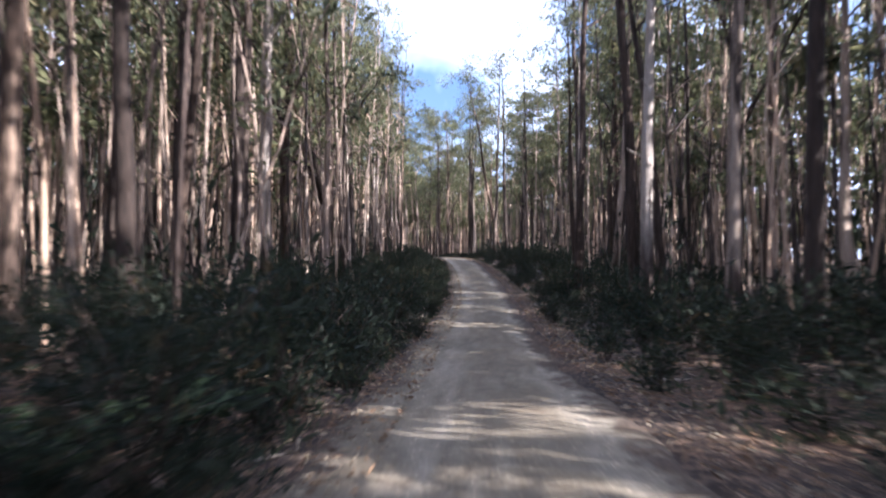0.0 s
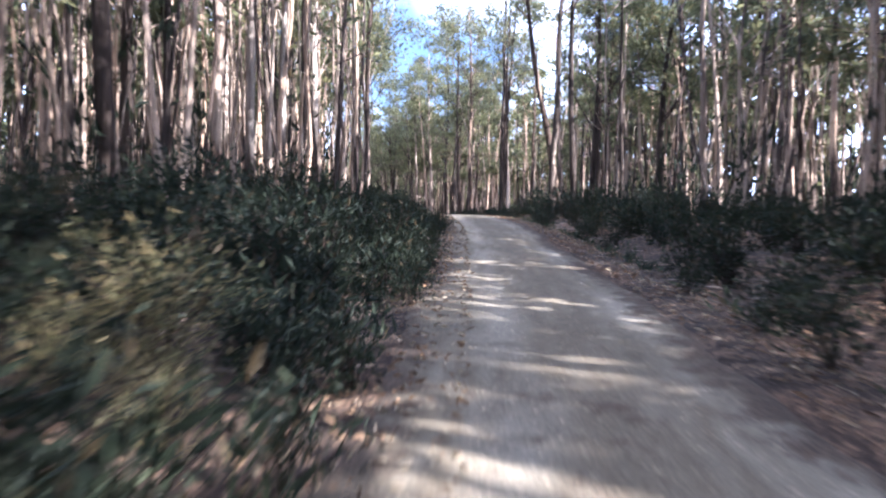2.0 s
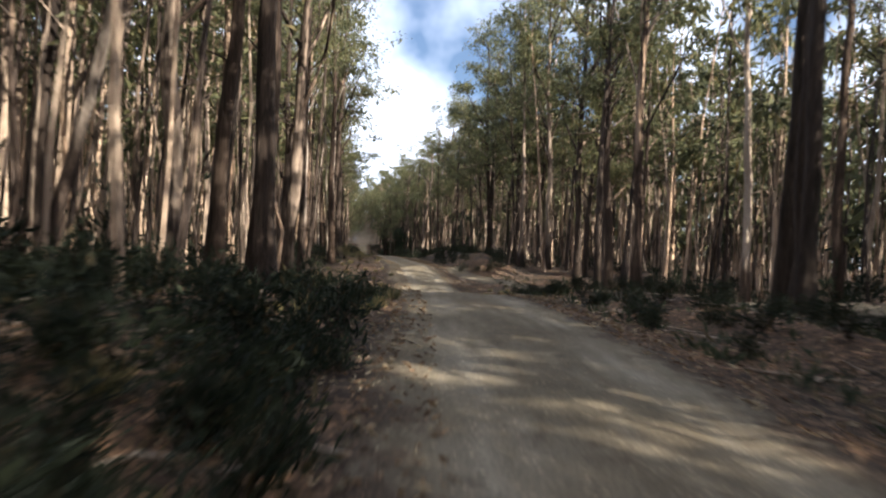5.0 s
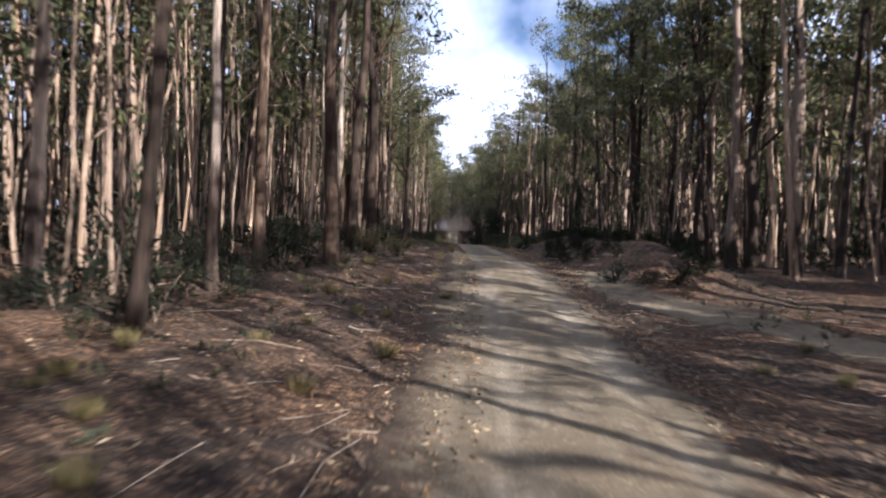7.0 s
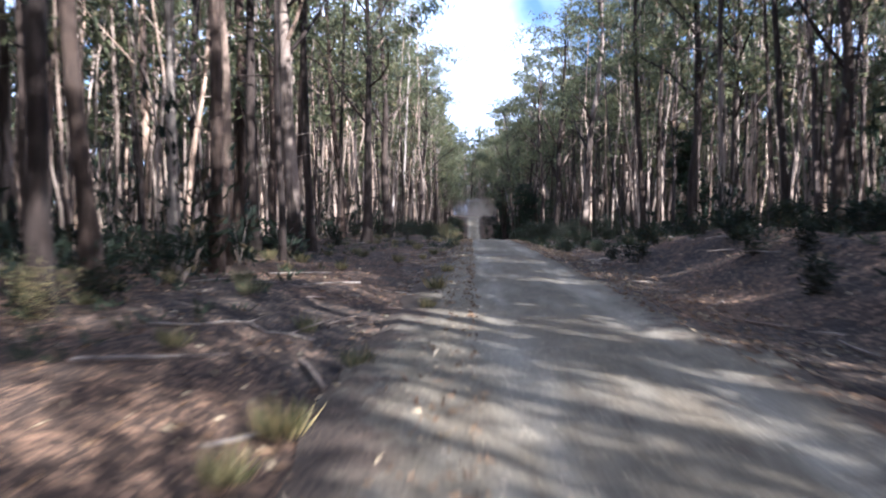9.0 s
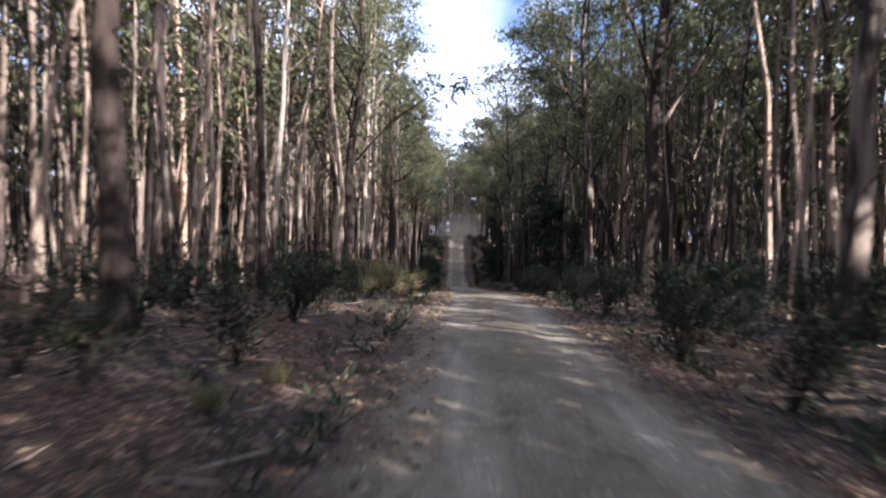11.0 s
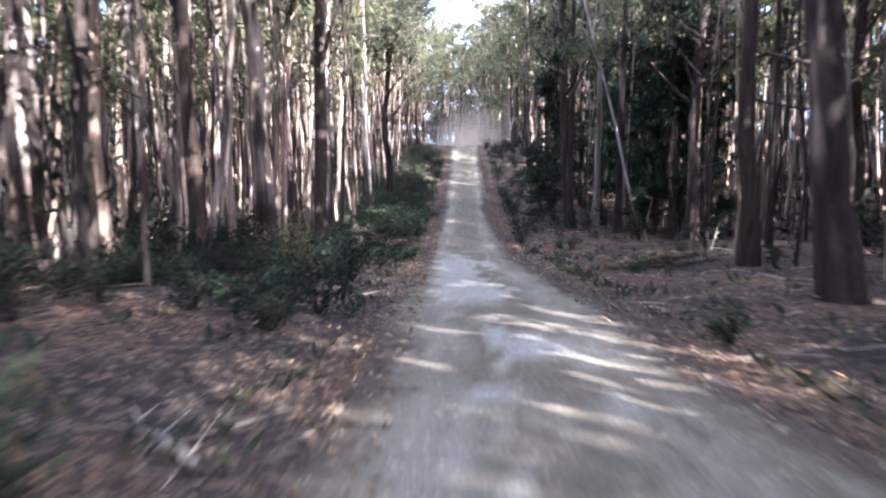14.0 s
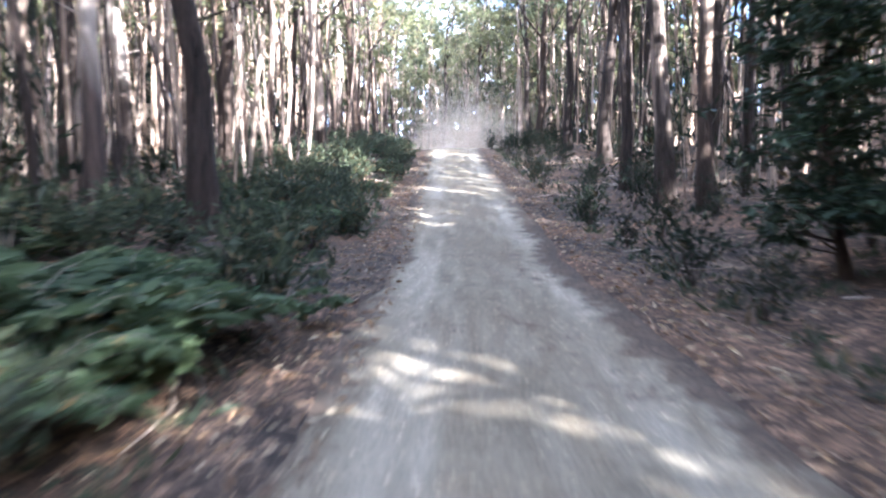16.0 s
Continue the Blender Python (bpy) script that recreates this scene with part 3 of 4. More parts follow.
TREES_DIP = [
    (-45.0, 182.8, 0.46), (-57.7, 196.9, 0.46), (-53.4, 198.1, 0.36), (-50.5, 198.6, 0.25), (-58.9, 199.1, 0.46), (-48.8, 199.2, 0.46),
    (-58.0, 201.5, 0.46), (-51.3, 203.2, 0.60), (-28.1, 203.6, 0.46), (-49.4, 205.8, 0.46), (-54.2, 208.4, 0.49), (-58.7, 216.7, 0.95),
    (-55.7, 218.7, 0.46), (-64.1, 227.4, 0.74), (-63.9, 229.3, 0.43),
]
TREES_END = [
    (-65.7, 235.6, 0.37), (-46.7, 236.9, 0.75), (-49.2, 237.7, 0.38), (-51.8, 240.2, 0.33), (-65.1, 241.1, 0.16), (-40.6, 242.9, 0.45),
    (-45.0, 243.0, 0.46), (-27.3, 247.7, 0.95), (-73.1, 248.2, 0.51), (-73.9, 251.1, 0.77), (-71.8, 251.2, 0.54), (-68.6, 251.4, 0.46),
    (-56.2, 252.2, 0.40), (-57.1, 253.2, 0.50), (-80.2, 255.0, 0.71), (-58.4, 256.4, 0.34), (-74.7, 256.7, 0.46), (-21.7, 258.6, 0.95),
    (-54.3, 261.8, 0.46), (-59.1, 272.8, 0.46), (-78.4, 275.1, 0.45), (-77.7, 276.4, 0.45), (-60.7, 280.7, 0.45),
]
STANDING = TREES_START + TREES_CLIMB + TREES_BEND + TREES_CREST + TREES_DIP + TREES_END

rnd = np.random.RandomState(11)
KINDS = []
for n in range(10):
    pale = n >= 7
    KINDS.append(tree_kind(
        "pale_gum_tree" if pale else "gum_tree", "tall slender gum tree with pale peeling upper bark and thin crown" if pale else "tall straight stringybark gum tree with dark fibrous bark",
        "tree", 40 + n, BARK_PALE if pale else BARK_ROUGH, LEAF_GUM,
        tall=rnd.uniform(20, 26), thick=0.46, fork=(), crown_from=rnd.uniform(0.36, 0.52), leaf_count=1500, leaf_size=0.32, limb_count=8, sides=8))
OPEN = [tree_kind("open_gum_tree", "tall stringybark gum tree with a sparse open crown", "tree", 60 + n, BARK_ROUGH, LEAF_GUM,
                  tall=rnd.uniform(20, 25), thick=0.46, fork=(), crown_from=0.5, leaf_count=1300, leaf_size=0.33, limb_count=8, sides=8) for n in range(3)]
SPREADING = [tree_kind("spreading_gum_tree", "large gum tree with a broad leafy crown", "tree", 65 + n, BARK_ROUGH, LEAF_GUM,
                       tall=rnd.uniform(19, 22), thick=0.46, fork=(), crown_from=0.3, leaf_count=3900, leaf_size=0.30, limb_count=12, sides=8, spread=1.45, split=True) for n in range(3)]
FORKED = tree_kind("forked_gum_tree", "old gum tree forking low into three crooked limbs", "tree", 77, BARK_ROUGH, LEAF_GUM,
                   tall=15, thick=0.62, fork=(0.2, 3.0, 4.4), crown_from=0.55, leaf_count=1500, leaf_size=0.30, split=True)
WHITE = tree_kind("white_gum_tree", "tall straight gum tree with smooth cream bark", "tree", 81, BARK_CREAM, LEAF_GUM,
                  tall=22, thick=0.46, fork=(), crown_from=0.55, leaf_count=1100, leaf_size=0.32, limb_count=8, sides=9)
WATTLE = [tree_kind("wattle_tree", "dense dark green wattle tree with foliage to the ground", "tree", 90 + n, BARK_ROUGH, LEAF_WATTLE,
                    tall=8, thick=0.16, fork=(), crown_from=0.08, leaf_count=3700, leaf_size=0.28, limb_count=30, spread=1.0) for n in range(3)]
first_of = set()


def put(kind, x, y, wide, tall, lean=(0.0, 0.0), turn=None):
    """The kind itself at its first place, copies after that."""
    m = stand(x, y, rnd.uniform(0, 6.28) if turn is None else turn, wide, tall, lean)
    if kind.name in first_of:
        return copy_thing(kind, m @ Matrix.Diagonal((*(1 / v for v in kind.scale), 1)))
    first_of.add(kind.name)
    kind.matrix_basis = m
    return kind


for x, y, thick in STANDING:
    right = plan_of(x, y)[1][0] > 0
    # pale bark more often on the left: its sunlight is put into the colour
    pale = rnd.uniform() < (0.12 if right or 115 < y < 175 else 0.3)
    kind = KINDS[7 + rnd.randint(3)] if pale else KINDS[rnd.randint(7)]
    if right and not pale:
        kind = OPEN[rnd.randint(3)]
    put(kind, x, y, min(max(thick / 0.52, 0.5), 1.5), rnd.uniform(0.85, 1.1), rnd.normal(0, 0.022, 2))
# trees that lean, by x, y, thickness, lean
for x, y, thick, lean in ((6.2, 72.6, 0.5, (0.0, -0.15)), (-33.1, 207.2, 0.6, (0.12, -0.27)), (-48.0, 235.5, 0.16, (0.08, -0.22)), (7.4, 22.8, 0.35, (0.0, -0.09)), (-10.2, 86.5, 0.25, (0.02, 0.3))):
    put(KINDS[rnd.randint(7) if thick > 0.3 else 8], x, y, thick / 0.52, 0.9, lean)
put(FORKED, -6.7, 39.0, 1.1, 1.0, turn=0.4)
for x, y, thick in ((-50.6, 239.9, 0.36), (-20.8, 125.4, 0.16), (-29.4, 143.9, 0.30), (-64.0, 226.8, 0.5), (-4.2, 31.5, 0.14), (8.3, 42.3, 0.2)):
    put(WHITE, x, y, thick / 0.5, 0.95, rnd.normal(0, 0.03, 2))
for x, y, w, h in ((-36.9, 201.3, 1.15, 0.78), (-35.6, 203.6, 1.0, 0.6), (-54.6, 245.4, 0.85, 0.5), (-52.6, 243.2, 1.1, 1.3), (-52.0, 247.6, 1.3, 1.2), (-49.6, 242.6, 1.1, 1.1),
                   (-47.7, 237.4, 1.2, 1.2), (-48.0, 243.0, 1.3, 1.2), (-47.0, 240.0, 1.2, 1.3), (-19.0, 172.5, 1.1, 0.8)):
    put(WATTLE[rnd.randint(3)], x, y, w, h)

# the rest of the stand: a jittered grid, thinner towards the road
WIDE = ((62, 7.6), (84, 8.4), (166, 12.0), (176, 11.5), (186, 10.8), (196, 9.8), (206, 8.5), (217, 5.6), (228, 5.2), (237, 5.0), (247, 5.3), (258, 5.6), (270, 6.0), (304, 6.2), (313, 5.6), (321, 5.6), (330, 5.2), (339, 5.6),
        (70, -9.0), (124, -6.2), (133, -7.0), (141, -5.9), (150, -7.5), (196, -7.0), (206, -6.2), (216, -6.4), (240, -7.2), (262, -6.4), (316, -6.0), (325, -5.6), (334, -5.8), (343, -5.4), (350, 4.6), (357, 5.4), (364, 3.9), (356, 12.0),
        (345, -9.0), (352, -7.5), (361, -6.5), (371, -3.0), (374, 3.0), (382, 0.5), (264, 4.7), (276, -4.7), (287, 4.9), (298, -4.9), (226, 10.5), (236, 12.5), (119, 9.5), (128, 16.0), (182, 11.5), (194, 10.5), (207, 11.0), (146, 34.0), (136, 33.0), (160, 11.5), (236, -6.0), (252, -5.6), (272, -5.4), (283, -5.8), (282, 8.8), (293, 5.6), (116, 13.0), (122, 12.5), (122, 18.5), (130, 20.5), (138, 19.5), (146, 22.5), (128, 26.5), (140, 27.5), (152, 24.5), (134, 33.0), (118, 25.0), (112, 19.0))
for s, d in WIDE:
    x, y = place_at(s, d)
    put(SPREADING[rnd.randint(3)], float(x), float(y), rnd.uniform(0.95, 1.2), rnd.uniform(0.8, 1.0), rnd.normal(0, 0.03, 2))
# tall leafy crowns beyond the crest
for n, (s, d, h) in enumerate(((150, 9.6, 1.3), (156, 10.2, 1.38), (163, 10.6, 1.4), (171, 10.8, 1.36), (180, 10.6, 1.3), (189, 9.8, 1.25), (169, -6.4, 1.22), (179, -6.2, 1.15))):
    x, y = place_at(s, d)
    put(SPREADING[n % 3], float(x), float(y), 1.15, h, (0.0, -0.03), turn=1.3 * n)
# trees added deep in the stand to shade the road and close sky gaps
for n, (x, y) in enumerate(((-35.3, 232.0), (-40.5, 234.6), (20.6, 45.6), (14.0, 48.9), (23.4, 67.6), (17.0, 72.0), (28.0, 70.0), (31.5, 78.0), (27.0, 86.0), (33.5, 90.0), (24.0, 95.0), (38.0, 82.0), (30.0, 101.0), (21.5, 79.0))):
    put(SPREADING[n % 3], x, y, 1.1, 0.95, turn=0.9 * n)
# trees added towards the sun, only to shade the road where it lies dark
for n, (s, reach) in enumerate(((99, 20.0), (103, 17.0), (277.5, 19.0), (275.5, 27.0), (280.5, 28.0), (292.5, 15.0), (290.5, 23.0))):
    x, y = place_at(s, -1.5)
    put(SPREADING[n % 3], float(x) + reach * math.sin(SUN_AZIMUTH), float(y) + reach * math.cos(SUN_AZIMUTH), 1.05, 0.9, turn=1.7 * n)
for s, d in ((284, 10.0),):
    x, y = place_at(s, d)
    put(WATTLE[rnd.randint(3)], float(x), float(y), rnd.uniform(1.1, 1.4), rnd.uniform(1.1, 1.5))
TAKEN = np.array([p[:2] for p in STANDING] + [tuple(float(v) for v in place_at(s, d)) for s, d in WIDE] + [(-6.7, 39.0), (-50.6, 239.9), (-20.8, 125.4), (-29.4, 143.9), (-64.0, 226.8)])
def opening(x, y):
    """Lanes along the sun's way, put into the canopy on the sunny side to let the low sun through to the road: True
    where it is thinned.
    """
    over = -math.cos(SUN_AZIMUTH) * np.asarray(x) + math.sin(SUN_AZIMUTH) * np.asarray(y)
    q = np.interp(over, -math.cos(SUN_AZIMUTH) * LINE[:, 0] + math.sin(SUN_AZIMUTH) * LINE[:, 1], ALONG)
    wave = np.sin(q * 0.83 + 0.4) + 0.8 * np.sin(q * 0.37 + 2.0) + 0.6 * np.sin(q * 1.57)
    # more or less thinning, tuned to light or darken chosen stretches
    more = np.interp(q, (55, 57, 60, 62, 66, 72, 74, 77, 79, 82, 98, 104, 107.6, 109, 115.3, 116.5, 120, 122, 135, 138, 145, 148, 180, 183, 217, 220, 228, 229, 232.5, 234, 240, 243, 256, 260, 282, 286, 298, 302),
                     (0, 1.0, 1.0, 0, -0.5, -0.5, 1.3, 1.3, 0, -0.8, -0.8, -0.8, -0.8, 3, 3, -0.8, -0.8, 0.7, 0.7, 0, 0, 1.5, 1.5, 0, 0, 1.6, 1.6, 3, 3, 0.4, 0.4, 0, 0, -1, -1, -0.6, -0.6, 0))
    return wave > 1.0 - more


spots = []
cell = 2.35
for s in np.arange(14, 392, cell):
    for d in np.r_[np.arange(-37, -4, cell), np.arange(6, 64, cell)]:
        a, b = s + rnd.uniform(-1.2, 1.2), d + rnd.uniform(-1.2, 1.2)
        keep = (0.85 if b > 0 else 0.78) if abs(b) < 30 else 0.42
        if b > 0 and opening(*place_at(a, b)):
            keep *= 0.7 if b < 15 and a > 125 and a < 170 else 0.1
        edge = (5.6 if b < 0 else 6.2) + 0.8 * math.sin(a * 0.21 + (b > 0))
        if b > 0 and 114 < a < 172:
            edge = 8.5 + side_track(a) * 0.5 if not 150 < a < 160 else 9
        if b > 0 and 168 < a < 205:
            edge = 9.2
        if abs(b) < edge or rnd.uniform() > keep:
            continue
        if abs(b) < 9.5 and rnd.uniform() < 0.55:
            continue
        spots.append((a, b))
spots = np.array(spots)
sx, sy = place_at(spots[:, 0], spots[:, 1])
free = (np.hypot(sx[:, None] - TAKEN[None, :, 0], sy[:, None] - TAKEN[None, :, 1]).min(1) > 1.6)
spots, sx, sy = spots[free], sx[free], sy[free]
# the curving road can lay a far cell onto the road again
s_again, d_again = plan_of(sx, sy)
free = np.abs(d_again) > 5.0
spots, sx, sy = spots[free], sx[free], sy[free]
order = np.argsort(np.abs(spots[:, 1]) + 30 * (spots[:, 0] > 335) + 30 * (spots[:, 0] < 45))
near, rest = order[:110], order[110:]
for i in near:
    put(OPEN[rnd.randint(3)] if spots[i, 1] > 0 else KINDS[rnd.randint(len(KINDS))], sx[i], sy[i], rnd.uniform(0.35, 0.75), rnd.uniform(0.7, 1.05), rnd.normal(0, 0.03, 2))

wood, green = [], []
# shapes: leafy, leafy and far, sparse, a far dense wall, low and leafy at the end of the road, sparse and close
SHAPES = [[], [], [], [], [], []]
for n in range(14):
    tall, crown = rnd.uniform(17, 25), rnd.uniform(0.18, 0.45)
    for shapes, seed, low, count, size, sides, limbs, ring in ((0, 200, 0.0, 300, 0.58, 5, 6, 2.6), (1, 230, 0.0, 105, 1.0, 4, 3, 4.2), (2, 260, 0.22, 125, 0.74, 5, 6, 2.6),
                                                               (3, 290, -0.16, 95, 1.75, 4, 3, 4.2), (4, 320, -0.20, 210, 0.84, 5, 7, 2.6), (5, 350, 0.17, 275, 0.53, 5, 6, 2.6)):
        trunk, crown_leaves = tree_shape(np.random.RandomState(seed + n), tall, rnd.uniform(0.14, 0.36), (), crown + low, count, size, sides=sides, limb_count=limbs, wander=0.35, ring=ring)
        SHAPES[shapes].append((joined(trunk), crown_leaves))


def shape_for(s, d):
    """Which shape grows s metres along the road and d metres to its right."""
    if s > 328:
        return 4 if abs(d) < 22 else 3
    if abs(d) > 32:
        return 3
    if d > 0:
        if opening(*place_at(s, d)):
            return 5 if d < 15 else 2
        return 0 if d < 20 else 1
    return 0 if d > -17 else 1


hz = height(sx, sy)
for i in rest:
    (tv, tf), (cv, cf) = SHAPES[shape_for(*spots[i])][rnd.randint(14)]
    a, k, h = rnd.uniform(0, 6.28), rnd.uniform(0.7, 1.25), rnd.uniform(0.8, 1.15)
    lean = rnd.normal(0, 0.045, 2)
    turn = np.array([[math.cos(a) * k, -math.sin(a) * k, lean[0]], [math.sin(a) * k, math.cos(a) * k, lean[1]], [0, 0, h]])
    at = np.array([sx[i], sy[i], hz[i]])
    wood.append((tv @ turn.T + at, tf))
    green.append((cv @ turn.T + at, cf))
# the forest goes on, out of sight of the road
for s in np.arange(0, 410, 9.5):
    for d in (-105, -92, -80, -69, -59, -50, -43, 69, 79, 91, 104, 118):
        x, y = (float(v) for v in place_at(s + rnd.uniform(-4, 4), d + rnd.uniform(-4, 4)))
        if abs(plan_of(x, y)[1][0]) < 40:
            continue
        (tv, tf), (cv, cf) = SHAPES[3][rnd.randint(14)]
        k, h, a = rnd.uniform(1.1, 1.7), rnd.uniform(0.8, 1.1), rnd.uniform(0, 6.28)
        turn = np.array([[math.cos(a) * k, -math.sin(a) * k, 0], [math.sin(a) * k, math.cos(a) * k, 0], [0, 0, h]])
        at = np.array([x, y, float(height(x, y)[0])])
        wood.append((tv @ turn.T + at, tf))
        green.append((cv @ turn.T + at, cf))
wv, wf = joined(wood)
gv, gf = joined(green)
tagged(new("forest", quick_mesh("forest", np.concatenate([wv, gv]), [(wf, BARK_FAR), (gf + len(wv), LEAF_GUM)], False)),
       "deep stand of slender gum trees behind the roadside", "forest", "", "stuff")


# ---- thin poles and saplings that fill the stand between the larger trunks ----
def pole_shape(r, n):
    """A thin young gum: a slightly crooked pole with a small high crown of n leaves."""
    tall, thick = r.uniform(8, 17), r.uniform(0.06, 0.15)
    up = np.linspace(0, 1, 6)
    drift = np.cumsum(r.normal(0, 0.15, (6, 2)), 0) + up[:, None] * r.normal(0, 0.6, 2)
    spine = np.column_stack([drift - drift[0], up * tall - 0.2])
    wood = [tube(spine, thick * (0.55 - 0.42 * up), 5, r, 0.08)]
    tips = [spine[-1], spine[-2]]
    for _ in range(3):
        h = r.uniform(0.5, 0.95)
        foot = np.array([np.interp(h, up, spine[:, k]) for k in range(3)])
        a = r.uniform(0, 6.28)
        end = foot + np.array([math.cos(a), math.sin(a), r.uniform(0.5, 1.3)]) * r.uniform(0.7, 1.6)
        wood.append(tube(np.array([foot, end]), np.array([0.3, 0.08]) * thick, 3, r))
        tips.append(end)
    tips = np.array(tips)
    at = tips[r.randint(len(tips), size=n)] + r.normal(0, 1, (n, 3)) * (0.38, 0.38, 0.25)
    return joined(wood), leaves(at, r.normal(0, 0.6, (n, 3)) + (0, 0, -0.5), 0.42 * r.uniform(0.6, 1.3, n), 0.36, r)


POLES = [[pole_shape(np.random.RandomState(700 + n), count) for n in range(16)] for count in (34, 10)]
wood, green = [], []
r = np.random.RandomState(77)
for side, d0, deep, count in ((-1, 5.4, 25, 2700), (1, 6.0, 24, 1900)):
    a, b = r.uniform(36, 378, count), side * (d0 + deep * r.uniform(0, 1, count) ** 1.15)
    x, y = place_at(a, b)
    s_again, d_again = plan_of(x, y)
    ok = (np.abs(d_again) > 5.2) & ~((d_again > 0) & (s_again > 113) & (s_again < 173) & (d_again < 11.5)) & ~((d_again > 0) & (s_again > 165) & (s_again < 205) & (d_again < 9.2))
    ok &= ~((d_again < 0) & (d_again > -9.5) & (s_again > 146) & (s_again < 216))
    ok &= np.hypot(x[:, None] - TAKEN[None, :, 0], y[:, None] - TAKEN[None, :, 1]).min(1) > 0.9
    ok &= np.hypot(x + 6.2, y - 36.5) > 4.0
    ok &= ~(opening(x, y) & (d_again > 0) & (r.uniform(size=count) < 0.75))
    for px, py, pz in zip(x[ok], y[ok], height(x[ok], y[ok])):
        (tv, tf), (cv, cf) = POLES[side > 0][r.randint(16)]
        a, k, h, lean = r.uniform(0, 6.28), r.uniform(0.8, 1.3), r.uniform(0.75, 1.15), r.normal(0, 0.035, 2)
        turn = np.array([[math.cos(a) * k, -math.sin(a) * k, lean[0]], [math.sin(a) * k, math.cos(a) * k, lean[1]], [0, 0, h]])
        wood.append((tv @ turn.T + (px, py, pz), tf))
        green.append((cv @ turn.T + (px, py, pz), cf))
wv, wf = joined(wood)
gv, gf = joined(green)
tagged(new("young_trees", quick_mesh("young_trees", np.concatenate([wv, gv]), [(wf, BARK_FAR), (gf + len(wv), LEAF_GUM)], False)),
       "crowded thin young gum poles between the larger trunks", "forest", "", "stuff")


# ---- undergrowth ----
def shrub_shape(r, tall, wide, count, size, stems=9, narrow=0.3):
    """A rounded shrub of thin stems with leaves along them: stems, leaves."""
    wood, tips = [], []
    for _ in range(stems):
        a, out, h = r.uniform(0, 6.28), wide * r.uniform(0.1, 0.5), tall * r.uniform(0.55, 1.0)
        end = np.array([np.cos(a) * out, np.sin(a) * out, h])
        mid = end * (0.45, 0.45, 0.55) + r.normal(0, 0.05, 3)
        line = np.array([[0, 0, -0.05], mid, end])
        wood.append(tube(line, [0.014, 0.010, 0.004], 4, r))
        for k in range(9):
            u = r.uniform(0.25, 1.05)
            at = mid + (end - mid) * (u - 0.5) * 2 if u > 0.5 else mid * u * 2
            tips.append(at + r.normal(0, 0.10, 3) * wide)
    tips = np.array(tips)
    at = tips[r.randint(len(tips), size=count)] + r.normal(0, 0.075, (count, 3)) * wide
    at[:, 2] = np.maximum(at[:, 2], 0.02)
    way = at * (1, 1, 0.5) + r.normal(0, 0.5, (count, 3)) + (0, 0, 0.25)
    return joined(wood), leaves(at, way, size * r.uniform(0.6, 1.3, count), narrow, r)


def fern_shape(r, fronds, long, size):
    """A bracken clump: arching fronds, each a stalk with paired leaflets."""
    out_list = []
    for _ in range(fronds):
        a, l = r.uniform(0, 6.28), long * r.uniform(0.7, 1.15)
        out = np.array([np.cos(a), np.sin(a), 0])
        side = np.array([-out[1], out[0], 0])
        foot = r.normal(0, 0.12, 3) * (1, 1, 0)
        lift = r.uniform(0.7, 1.15)
        u = np.linspace(0, 1, 6)[:, None]
        line = foot + out * u * l * 0.75 + np.array([0, 0, 1.0]) * l * lift * (u - 0.62 * u**2)
        at, way = [], []
        for k in np.linspace(0.26, 0.98, 15):
            p = np.array([np.interp(k, u[:, 0], line[:, n]) for n in range(3)])
            for sgn in (-1, 1):
                for j in (0.0, 0.5):
                    at.append(p + side * sgn * j * 0.3 * l * (1.15 - k))
                    way.append(side * sgn + out * 0.55 + (0, 0, r.normal(-0.1, 0.2)))
        at, way = np.array(at), np.array(way)
        out_list.append((tube(line, np.linspace(0.008, 0.002, 6), 4, r), leaves(at, way, size * r.uniform(0.7, 1.2, len(at)), 0.42, r, 0.05)))
    return out_list


def fern_kind(name, label, group, shape, leaf_mat):
    root = tagged(new(name), label, "fern", group)
    for (wv, wf), (lv, lf) in shape:
        child("frond", quick_mesh("frond", np.concatenate([wv, lv]), [(wf, STICK), (lf + len(wv), leaf_mat)], False), root)
    return root


def tuft_shape(r, blades, long):
    """A grass clump: thin blades that lean out."""
    a, lean = r.uniform(0, 6.28, blades), r.uniform(0.1, 0.9, blades)
    at = np.column_stack([np.cos(a), np.sin(a), 0 * a]) * r.uniform(0, 0.16, blades)[:, None]
    way = np.column_stack([np.cos(a) * lean, np.sin(a) * lean, np.ones(blades)])
    stub = tube(np.array([[0, 0, -0.03], [0, 0, 0.03], [0, 0, 0.07]]), [0.07, 0.05, 0.01], 6, r)
    return stub, leaves(at, way, long * r.uniform(0.4, 1.0, blades), 0.045, r, 0.15)


def plant_kind(name, label, category, group, shape, leaf_mat):
    (wv, wf), (lv, lf) = shape
    root = tagged(new(name), label, category, group)
    tagged(child("stem", quick_mesh("stem", wv, [(wf, BARK_ROUGH)]), root), kind="stuff")
    child("foliage", quick_mesh("foliage", lv, [(lf, leaf_mat)], False), root)
    return root


